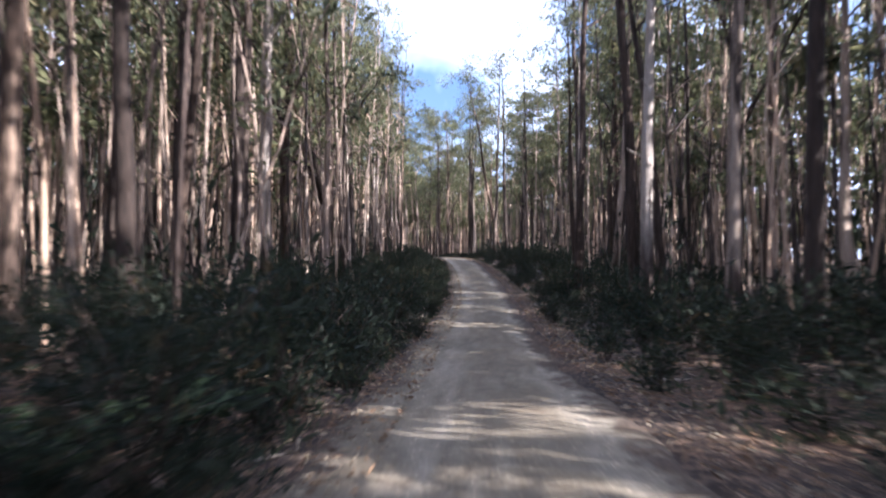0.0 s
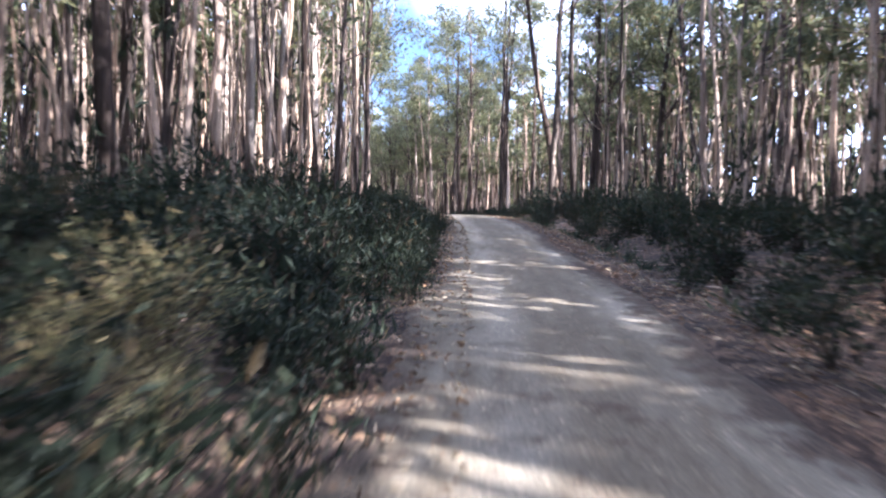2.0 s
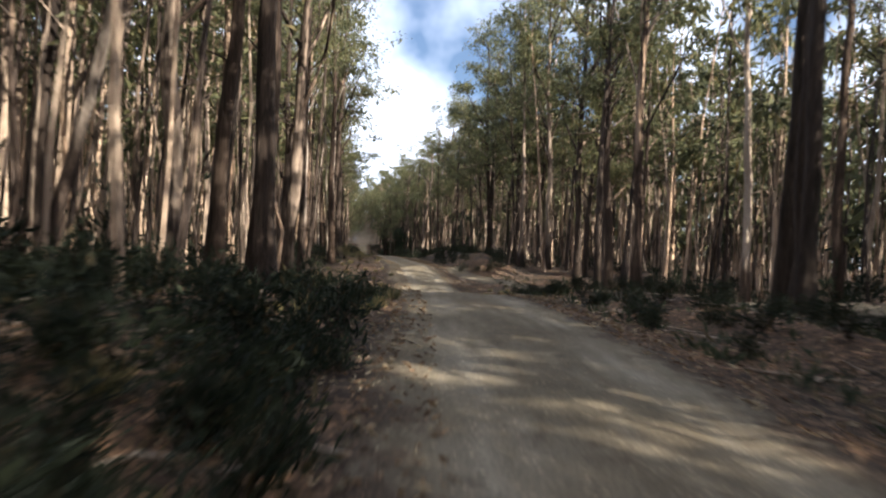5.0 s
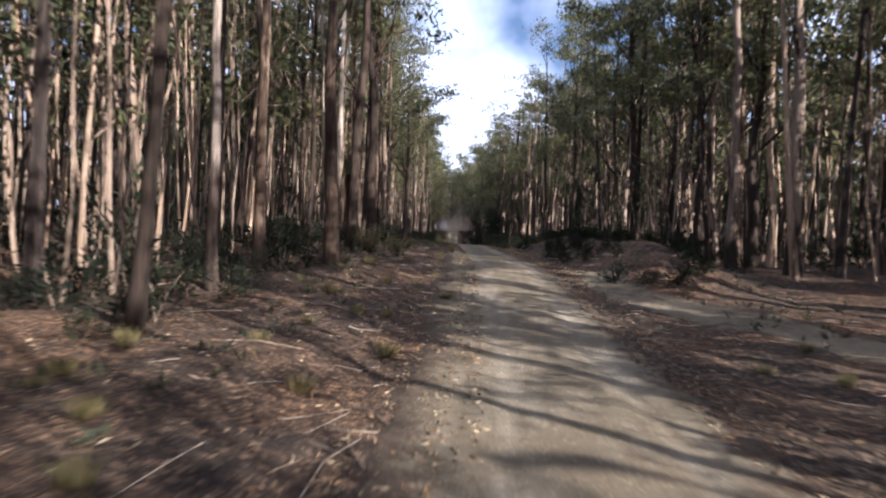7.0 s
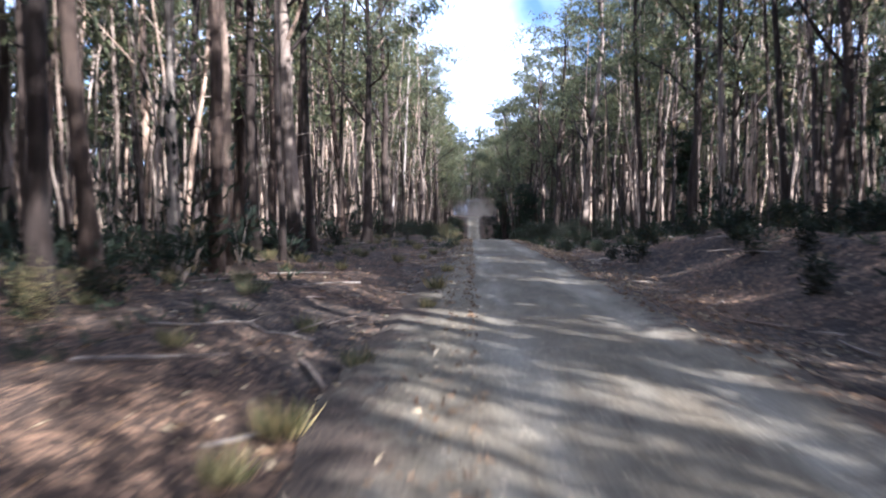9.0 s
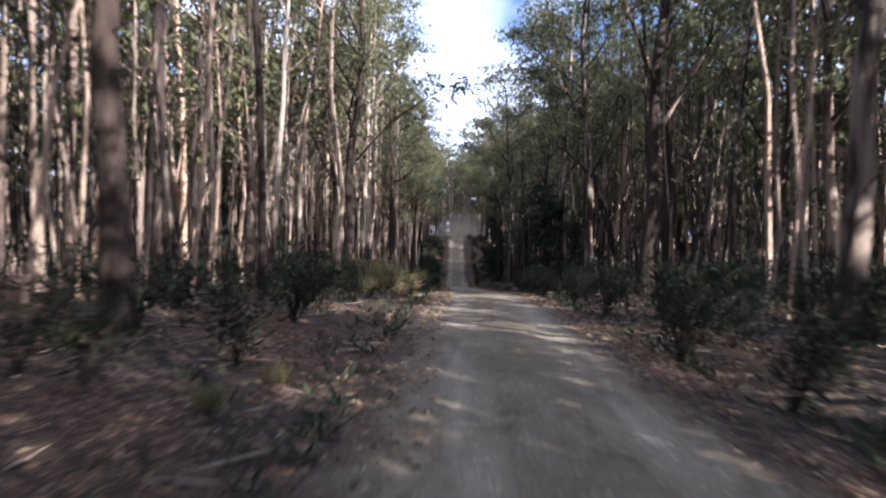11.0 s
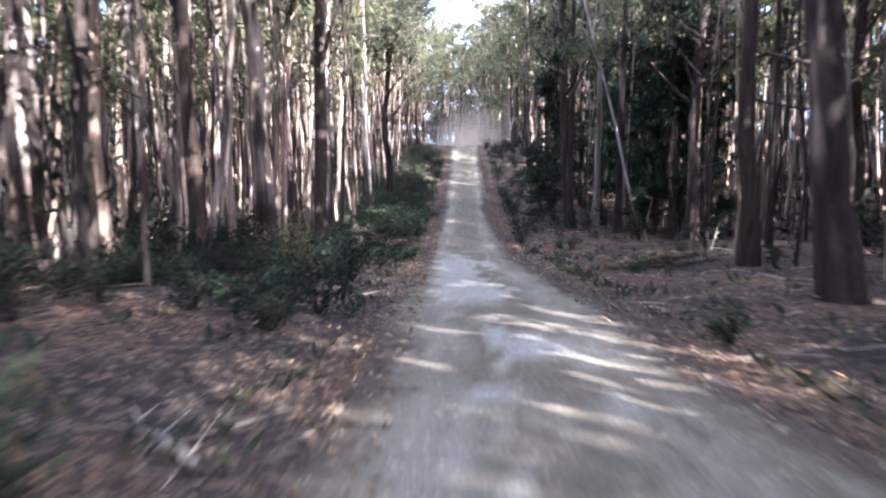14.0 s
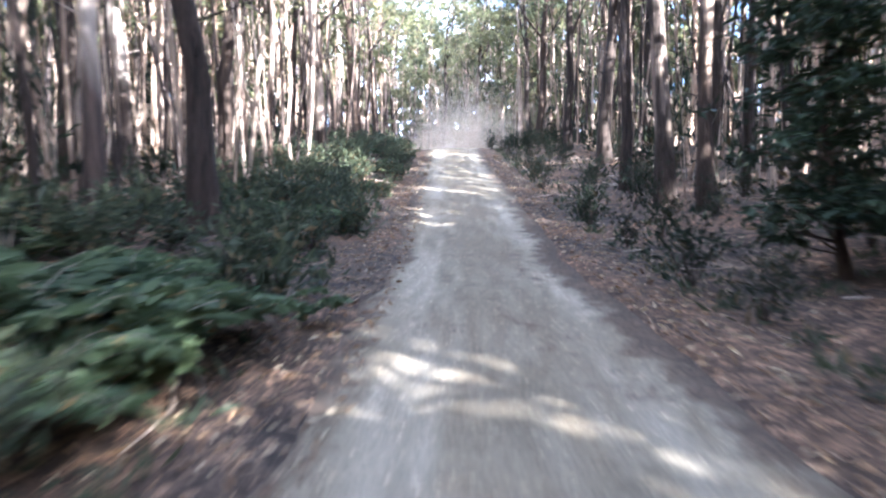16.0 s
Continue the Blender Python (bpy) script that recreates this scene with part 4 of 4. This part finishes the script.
R = np.random.RandomState
SHRUBS = [plant_kind("shrub", "dense dark green native shrub beside the road", "shrub", "roadside shrubs", shrub_shape(R(300 + n), 1.5, 1.5, 520, 0.14, 11), LEAF_SHRUB) for n in range(5)]
HEATH = [plant_kind("low_shrub", "low olive green heath shrub on the verge", "shrub", "low verge shrubs", shrub_shape(R(320 + n), 0.75, 1.1, 250, 0.135, 7), LEAF_SHRUB) for n in range(4)]
BRUSH = [plant_kind("brush", "dark tangled low brush beside the gravel road", "shrub", "low brush", shrub_shape(R(305 + n), 0.8, 1.2, 300, 0.12, 9), LEAF_SHRUB) for n in range(3)]
BANK = [plant_kind("bank_shrub", "small dark green heath shrub on the road bank", "shrub", "bank shrubs", shrub_shape(R(325 + n), 0.85, 1.3, 335, 0.18, 8), LEAF_SHRUB) for n in range(4)]
TALL = [plant_kind("scrub_bush", "dense olive green scrub bush under the gum trees", "shrub", "scrub bushes", shrub_shape(R(310 + n), 1.5, 1.5, 295, 0.19, 9), LEAF_SHRUB) for n in range(4)]
LOW = [plant_kind("verge_shrub", "low leafy green shrub on the leaf litter", "shrub", "leafy verge shrubs", shrub_shape(R(330 + n), 0.75, 1.1, 320, 0.152, 7, 0.4), LEAF_LOW) for n in range(4)]
TUFTS = [plant_kind("grass_tuft", "tufted grass clump, half dry, on the verge", "grass", "grass tufts", tuft_shape(R(350 + n), 170, 0.5), LEAF_GRASS) for n in range(3)]
PALE = [plant_kind("pale_shrub", "feathery pale olive shrub catching the sun", "shrub", "pale shrubs", shrub_shape(R(340 + n), 1.1, 1.2, 1500, 0.085, 16, 0.2), LEAF_GRASS) for n in range(2)]
FERNS = [fern_kind("bracken_fern", "green bracken fern clump on the road verge", "bracken ferns", fern_shape(R(360 + n), 13, 1.05, 0.17), LEAF_FERN) for n in range(4)]
DRY = [fern_kind("dry_bracken", "dead russet bracken clump on the road verge", "dry bracken", fern_shape(R(380 + n), 11, 0.72, 0.13), LEAF_DRY) for n in range(3)]


AVOID = np.zeros((0, 2))


def scatter(s0, s1, d0, d1, gap, seed, keep=1.0):
    """Jittered places over a stretch of verge: x, y arrays."""
    r = R(seed)
    s, d = np.meshgrid(np.arange(s0, s1, gap), np.arange(d0, d1, gap))
    s = s.ravel() + r.uniform(-0.5, 0.5, s.size) * gap
    d = d.ravel() + r.uniform(-0.5, 0.5, d.size) * gap
    some = r.uniform(size=s.size) < keep
    x, y = place_at(s[some], d[some])
    if len(AVOID):
        clear = np.hypot(x[:, None] - AVOID[None, :, 0], y[:, None] - AVOID[None, :, 1]).min(1) > 0.8
        x, y = x[clear], y[clear]
    return x, y


BARE = ((-1.9, 21.4, 1.7), (-3.6, 74.6, 1.6), (-50.4, 211.3, 1.9), (-49.0, 209.9, 1.0))  # patches of open litter: x, y, radius


def plant(kinds, places, size, spread=0.25):
    for x, y in zip(*places):
        if size > 0.5 and any(math.hypot(x - a, y - b) < c for a, b, c in BARE):
            continue
        k = size * rnd.uniform(1 - spread, 1 + spread)
        put(kinds[rnd.randint(len(kinds))], float(x), float(y), k * rnd.uniform(0.9, 1.15), k, rnd.normal(0, 0.05, 2))


# plants that stand out: x, y
SPECIAL_PALE = ((-0.85, 37.5), (-1.2, 38.4), (-1.6, 37.9), (8.3, 39.5), (9.2, 41.0), (-37.8, 179.5), (-38.6, 181.6), (-53.7, 219.2), (-25.6, 137.6), (-19.0, 127.7), (-20.8, 128.9), (-39.6, 182.7), (-39.2, 183.6), (-40.3, 182.2))
SPECIAL_FERN = ((-2.9, 5.2), (-3.4, 6.3), (-2.6, 6.6), (-54.4, 226.5), (-54.9, 227.7), (-60.2, 239.3), (-60.9, 240.6), (-60.1, 241.4), (-57.6, 232.3), (-58.9, 231.3), (-59.0, 235.0), (-55.4, 224.0), (-56.4, 224.1), (-56.0, 225.4), (-56.1, 223.1), (-55.2, 225.0))
SPECIAL_DRY = ((-40.9, 189.3), (-42.0, 187.2), (-41.7, 188.6), (-40.6, 187.2), (-40.8, 188.4), (-41.2, 186.8), (-40.4, 185.9), (-41.5, 188.0), (-57.2, 230.5), (-58.2, 231.9), (-56.6, 229.3), (-57.9, 229.6), (-47.2, 224.3), (-46.4, 224.9), (-45.8, 224.2), (-2.4, 9.2))
for kinds, places, size in ((PALE, SPECIAL_PALE, 0.9), (FERNS, SPECIAL_FERN, 0.8), (DRY, SPECIAL_DRY, 1.0)):
    plant(kinds, np.array(places).T, size)
AVOID = np.array(SPECIAL_PALE + SPECIAL_FERN + SPECIAL_DRY)

# the start: thick dark scrub on both sides
plant(SHRUBS, scatter(42, 62, -7.6, -2.8, 1.4, 1, 0.9), 0.95)
plant(SHRUBS, scatter(60, 90, -8.4, -3.1, 1.2, 1, 0.97), 0.9)
plant(HEATH, scatter(44, 57, -4.6, -2.5, 0.85, 25, 0.85), 0.85)
plant(HEATH, scatter(43, 104, -3.2, -2.2, 0.8, 3, 0.8), 0.65)
plant(HEATH, scatter(44, 116, 2.6, 4.2, 1.2, 4, 0.8), 0.85)
# the bank at the bend and the crest
plant(BANK, scatter(88, 111, -6.4, -2.5, 1.0, 18, 0.85), 0.62, 0.45)
plant(BANK, scatter(119.5, 133, -6.4, -2.5, 0.95, 19, 0.8), 0.56, 0.5)
plant(TUFTS, scatter(108, 134, -3.4, -2.4, 1.4, 29, 0.5), 0.5, 0.4)
plant(BANK, scatter(116, 148, 2.8, 5.6, 1.05, 23, 0.85), 0.45)
plant(SHRUBS, scatter(90, 109, -8.6, -5.8, 1.3, 15, 0.85), 0.6)
plant(SHRUBS, scatter(121, 136, -8.6, -5.8, 1.3, 22, 0.85), 0.45)
plant(BANK, scatter(74, 92, -6.6, -2.9, 1.15, 33, 0.85), 0.9)
# shrubs added over the heap to darken it, as shade does there
plant(BANK, scatter(166, 202, 3.4, 7.4, 1.25, 16, 0.5), 0.65)
plant(TALL, scatter(44, 117, 3.8, 8.6, 1.5, 2, 0.9), 0.85)
plant(TALL, scatter(170, 206, 7.2, 11.0, 1.9, 6, 0.7), 0.6)
plant(TALL, scatter(211, 254, -7.4, -2.9, 1.5, 9, 0.85), 0.66)
plant(TALL, scatter(283, 334, 2.9, 7.0, 1.6, 13, 0.75), 0.62)
plant(TUFTS, scatter(128, 215, -7.5, -2.6, 1.6, 7, 0.45), 0.62)
plant(TUFTS, scatter(140, 158, 3.0, 6.2, 1.6, 14, 0.5), 0.5)
plant(HEATH, scatter(148, 206, -10.5, -6.2, 1.5, 31, 0.8), 0.9, 0.4)
plant(LOW, scatter(200, 216, 3.0, 7.0, 1.5, 8, 0.6), 0.6)
plant(SHRUBS, scatter(212, 247, 3.1, 9.0, 1.5, 8, 0.85), 0.72)
# in the dip: low scrub and ferns
plant(LOW, scatter(250, 268, -6.8, -2.6, 1.4, 24, 0.55), 0.65)
plant(LOW, scatter(264, 283, -6.8, -2.8, 1.5, 43, 0.5), 0.55)
plant(BRUSH, scatter(258, 285, -8.0, -3.3, 1.15, 44, 0.8), 0.9, 0.35)
plant(LOW, scatter(283, 326, -6.8, -2.6, 1.25, 10, 0.85), 0.95)
plant(LOW, scatter(256, 322, -3.4, -2.5, 0.95, 17, 0.6), 0.65)
plant(FERNS, scatter(240, 326, -6.2, -2.5, 2.0, 11, 0.5), 0.8)
plant(LOW, scatter(235, 283, 3.4, 7.0, 2.2, 12, 0.4), 0.5)
# dark bushes that hang over the road's edge at the bend, and the leafy verge before the dip
plant(BANK, scatter(115.5, 124.5, -3.2, -2.2, 0.7, 41, 0.9), 0.5, 0.35)
plant(PALE, np.array(((-4.2, 76.3), (-4.6, 76.5), (-4.0, 77.0))).T, 0.45)
plant(TUFTS, np.array(((-1.9, 74.7), (-3.2, 75.9), (-3.0, 76.8), (-3.6, 77.5))).T, 0.6)
plant(LOW, np.array(((-39.9, 182.6), (-39.4, 181.3), (-40.6, 183.8), (-40.9, 182.0), (-40.0, 185.6))).T, 0.95)
plant(PALE, np.array(((-39.1, 183.3), (-38.6, 184.3), (-39.5, 184.6), (-38.5, 181.0), (-39.9, 181.6), (-40.3, 183.0))).T, 0.75)
plant(FERNS, np.array(((-60.3, 238.9), (-61.0, 239.7), (-61.5, 240.6), (-60.7, 240.0), (-61.8, 239.0), (-62.4, 240.3), (-62.0, 241.6), (-61.3, 238.2))).T, 1.05)
# low brush added to darken shaded litter on the verge
plant(BRUSH, scatter(236.5, 244, -5.6, -2.5, 0.95, 45, 0.9), 0.6, 0.3)
plant(TUFTS, scatter(233, 237, -5.6, -3.2, 0.55, 46, 0.9), 0.9)
plant(TUFTS, scatter(233.5, 237, -5.2, -3.5, 0.7, 47, 0.9), 1.5)
plant(PALE, np.array(((-40.9, 187.2), (-41.4, 188.0), (-42.4, 188.4), (-41.8, 187.1), (-42.2, 189.3), (-41.3, 186.2))).T, 0.62)
plant(LOW, scatter(243, 262, -8.2, -3.0, 1.15, 42, 0.85), 0.9)
# deeper undergrowth between the trunks
heap_w, heap_l = [], []
SMALL = [shrub_shape(R(400 + n), 1.2, 1.5, 72, 0.315, 3) for n in range(6)]
SAPLING = [shrub_shape(R(410 + n), 4.5, 2.2, 92, 0.35, 3) for n in range(6)]
for shapes, gap, keep, seed in ((SMALL, 2.1, 0.6, 20), (SAPLING, 4.2, 0.5, 21)):
    for d0, d1 in ((-22, -6), (7, 25)):
        x, y = scatter(40, 345, d0, d1, gap, seed, keep)
        x2, y2 = scatter(322, 420, d0 * 1.6, d1 * 1.6, gap, seed + 5, 0.6)
        x, y = np.r_[x, x2], np.r_[y, y2]
        z = height(x, y)
        ss, dd = plan_of(x, y)
        for i in range(len(x)):
            if abs(dd[i]) < 5.4 or (dd[i] > 0 and dd[i] < 12 and 110 < ss[i] < 176):
                continue
            (wv, wf), (lv, lf) = shapes[rnd.randint(6)]
            a, k = rnd.uniform(0, 6.28), rnd.uniform(0.6, 1.2)
            turn = np.array([[math.cos(a), -math.sin(a), 0], [math.sin(a), math.cos(a), 0], [0, 0, 1]]) * k
            heap_w.append((wv @ turn.T + (x[i], y[i], z[i]), wf))
            heap_l.append((lv @ turn.T + (x[i], y[i], z[i]), lf))
# thickets that close the view deep in the forest
THICKET = [shrub_shape(R(420 + n), 8.0, 5.0, 105, 0.95, 3) for n in range(5)]
for d0, d1 in ((-52, -38), (44, 60)):
    x, y = scatter(30, 400, d0, d1, 4.6, 27, 0.9)
    z = height(x, y)
    ss, dd = plan_of(x, y)
    for i in np.nonzero(np.abs(dd) > 30)[0]:
        (wv, wf), (lv, lf) = THICKET[rnd.randint(5)]
        a, k = rnd.uniform(0, 6.28), rnd.uniform(0.7, 1.2)
        turn = np.array([[math.cos(a), -math.sin(a), 0], [math.sin(a), math.cos(a), 0], [0, 0, 1]]) * k
        heap_w.append((wv @ turn.T + (x[i], y[i], z[i]), wf))
        heap_l.append((lv @ turn.T + (x[i], y[i], z[i]), lf))
wv, wf = joined(heap_w)
lv, lf = joined(heap_l)
tagged(new("undergrowth", quick_mesh("undergrowth", np.concatenate([wv, lv]), [(wf, STICK), (lf + len(wv), LEAF_SHRUB)], False)),
       "scrubby undergrowth and saplings between the trunks", "undergrowth", "", "stuff")

# ---- litter on the ground ----
def strew(count, s0, s1, near, far, seed):
    r = R(seed)
    s, d = r.uniform(s0, s1, count), (near + (far - near) * r.uniform(0, 1, count) ** 2.0) * r.choice([-1, 1], count)
    x, y = place_at(s, d)
    return r, np.column_stack([x, y, height(x, y)])


r, at = strew(62000, 42, 320, 1.7, 8.5, 31)
way = r.normal(0, 1, (len(at), 3)) * (1, 1, 0.25)
edge_r, edge = strew(22000, 42, 320, 1.3, 2.7, 35)
edge[:, 2] = np.maximum(edge[:, 2], height(edge[:, 0], edge[:, 1]) + 0.02)
at = np.concatenate([at, edge])
way = r.normal(0, 1, (len(at), 3)) * (1, 1, 0.25)
v, f = leaves(at + (0, 0, 0.012), way, r.uniform(0.05, 0.13, len(at)), 0.3, r, 0.1)
tagged(new("leaf_litter", quick_mesh("leaf_litter", v, [(f, LITTER)], False)), "fallen brown gum leaves and bark strips on the soil", "leaf litter", "", "stuff")

# sprigs and seedlings that come up through the litter
r, at = strew(5200, 42, 326, 2.2, 9.0, 34)
sss, ddd = plan_of(at[:, 0], at[:, 1])
at = at[(sss < 140) | (sss > 205) | (np.abs(ddd) > 4.5)]
foot = np.repeat(at, 7, 0) + r.normal(0, 0.07, (7 * len(at), 3)) * (1, 1, 0)
way = r.normal(0, 0.7, (len(foot), 3)) * (1, 1, 0.3) + (0, 0, 0.8)
v, f = leaves(foot, way, r.uniform(0.08, 0.3, len(foot)), 0.2, r, 0.12)
tagged(new("ground_cover", quick_mesh("ground_cover", v, [(f, LEAF_LOW)], False)), "green seedlings and sprigs growing through the leaf litter", "ground cover", "", "stuff")

r, at = strew(1400, 42, 320, 2.4, 9.0, 32)
sticks = []
for p in at:
    a, l = r.uniform(0, 6.28), r.uniform(0.3, 1.7)
    way = np.array([math.cos(a), math.sin(a), 0.0]) * l
    line = np.array([p - way / 2, p + r.normal(0, 0.03, 3) * l, p + way / 2]) + (0, 0, 0.03)
    sticks.append(tube(line, np.array([1.0, 0.8, 0.4]) * r.uniform(0.008, 0.022), 4, r))
v, f = joined(sticks)
tagged(new("fallen_sticks", quick_mesh("fallen_sticks", v, [(f, STICK)])), "dead grey sticks lying on the verge", "sticks", "", "stuff")

r, at = strew(6500, 42, 320, 1.75, 3.1, 33)
n = len(at)
size = r.uniform(0.012, 0.045, n)[:, None, None]
octa = np.array([[1, 0, 0], [0, 1, 0], [-1, 0, 0], [0, -1, 0], [0, 0, 0.75], [0, 0, -0.5]])
v = (at[:, None] + octa[None] * size * r.uniform(0.6, 1.3, (n, 6, 3)) + (0, 0, 0.01)).reshape(-1, 3)
tri = np.array([[0, 1, 4], [1, 2, 4], [2, 3, 4], [3, 0, 4], [1, 0, 5], [2, 1, 5], [3, 2, 5], [0, 3, 5]])
f = (np.arange(n)[:, None, None] * 6 + tri[None]).reshape(-1, 3)
tagged(new("roadside_gravel", quick_mesh("roadside_gravel", v, [(f, ROAD_MAT)], False)), "loose stones thrown to the edges of the road", "gravel", "", "stuff")


def fallen_branch(x, y, turn, long, thick, seed):
    """A dead branch with a few side twigs, lying on the ground."""
    r = R(seed)
    u = np.linspace(-0.5, 0.5, 8)[:, None]
    way = np.array([math.cos(turn), math.sin(turn), 0.0])
    line = np.array([x, y, 0.0]) + u * way * long + np.cumsum(r.normal(0, 0.03, (8, 3)), 0) * (1, 1, 0)
    line[:, 2] = height(line[:, 0], line[:, 1]) + thick * 0.45 + np.abs(r.normal(0, 0.02, 8))
    root = tagged(new("fallen_branch"), "dead bleached branch lying on the leaf litter", "branch", "fallen branches")
    v, f = tube(line, np.linspace(thick / 2, thick * 0.2, 8), 7, r, 0.1)
    stem = child("stem", quick_mesh("stem", v, [(f, STICK)]), root)
    for k in (2, 4, 5, 6):
        side = np.array([-way[1], way[0], 0.0]) * r.choice([-1, 1]) + way * 0.8 + (0, 0, 0.25)
        twig = line[k] + np.linspace(0, 1, 4)[:, None] * side * long * r.uniform(0.12, 0.28)
        v, f = tube(twig, np.linspace(thick * 0.22, thick * 0.06, 4), 5, r)
        child("twig", quick_mesh("twig", v, [(f, STICK)]), stem)


for n, (x, y, turn, long, thick) in enumerate(((-18.0, 126.9, 0.4, 1.7, 0.045), (-4.2, 33.0, 0.5, 2.6, 0.09), (-13.8, 115.6, 0.9, 1.3, 0.03), (-15.5, 117.0, 0.4, 1.5, 0.03), (-22.5, 137.5, 0.3, 1.8, 0.035),
                                               (-48.3, 210.1, 2.6, 1.4, 0.07), (-48.8, 203.0, 0.4, 2.2, 0.08), (-36.0, 207.5, 0.7, 3.2, 0.10), (-43.8, 219.6, 2.3, 1.3, 0.05), (-37.0, 199.8, 0.5, 2.6, 0.09))):
    fallen_branch(x, y, turn, long, thick, 500 + n)


# ---- dust that hangs over the far end of the road ----
DUST, t, p, out = material("floating_dust")
p.inputs["Base Color"].default_value = (0.62, 0.53, 0.42, 1)
p.inputs["Roughness"].default_value = 1.0
p.inputs["Specular IOR Level"].default_value = 0.0
both = node(t, "ShaderNodeMixShader", Fac=0.5)
t.links.new(p.outputs[0], both.inputs[1])
t.links.new(node(t, "ShaderNodeBsdfTranslucent", Color=(0.62, 0.53, 0.42, 1)).outputs[0], both.inputs[2])
t.links.new(both.outputs[0], out.inputs["Surface"])


def dust(count, s, long, d, wide, high, grain, seed):
    """Specks in a soft heap of air over the road, thinning out upwards."""
    r = R(seed)
    a, b = s + r.normal(0, long, count), d + r.normal(0, wide, count)
    x, y = place_at(a, b)
    at = np.column_stack([x, y, height(x, y) + 0.05 + np.abs(r.normal(0, high, count))])
    return leaves(at, r.normal(size=(count, 3)), grain * r.uniform(0.6, 1.4, count), 0.9, r, 0.1)


v, f = joined([dust(48000, 341, 5.0, 0.6, 2.0, 1.8, 0.040, 90), dust(42000, 345, 5.0, 2.4, 2.2, 3.0, 0.040, 91)])
tagged(new("dust_cloud", quick_mesh("dust_cloud", v, [(f, DUST)], False)), "pale dust hanging over the far gravel road", "dust", "", "stuff")
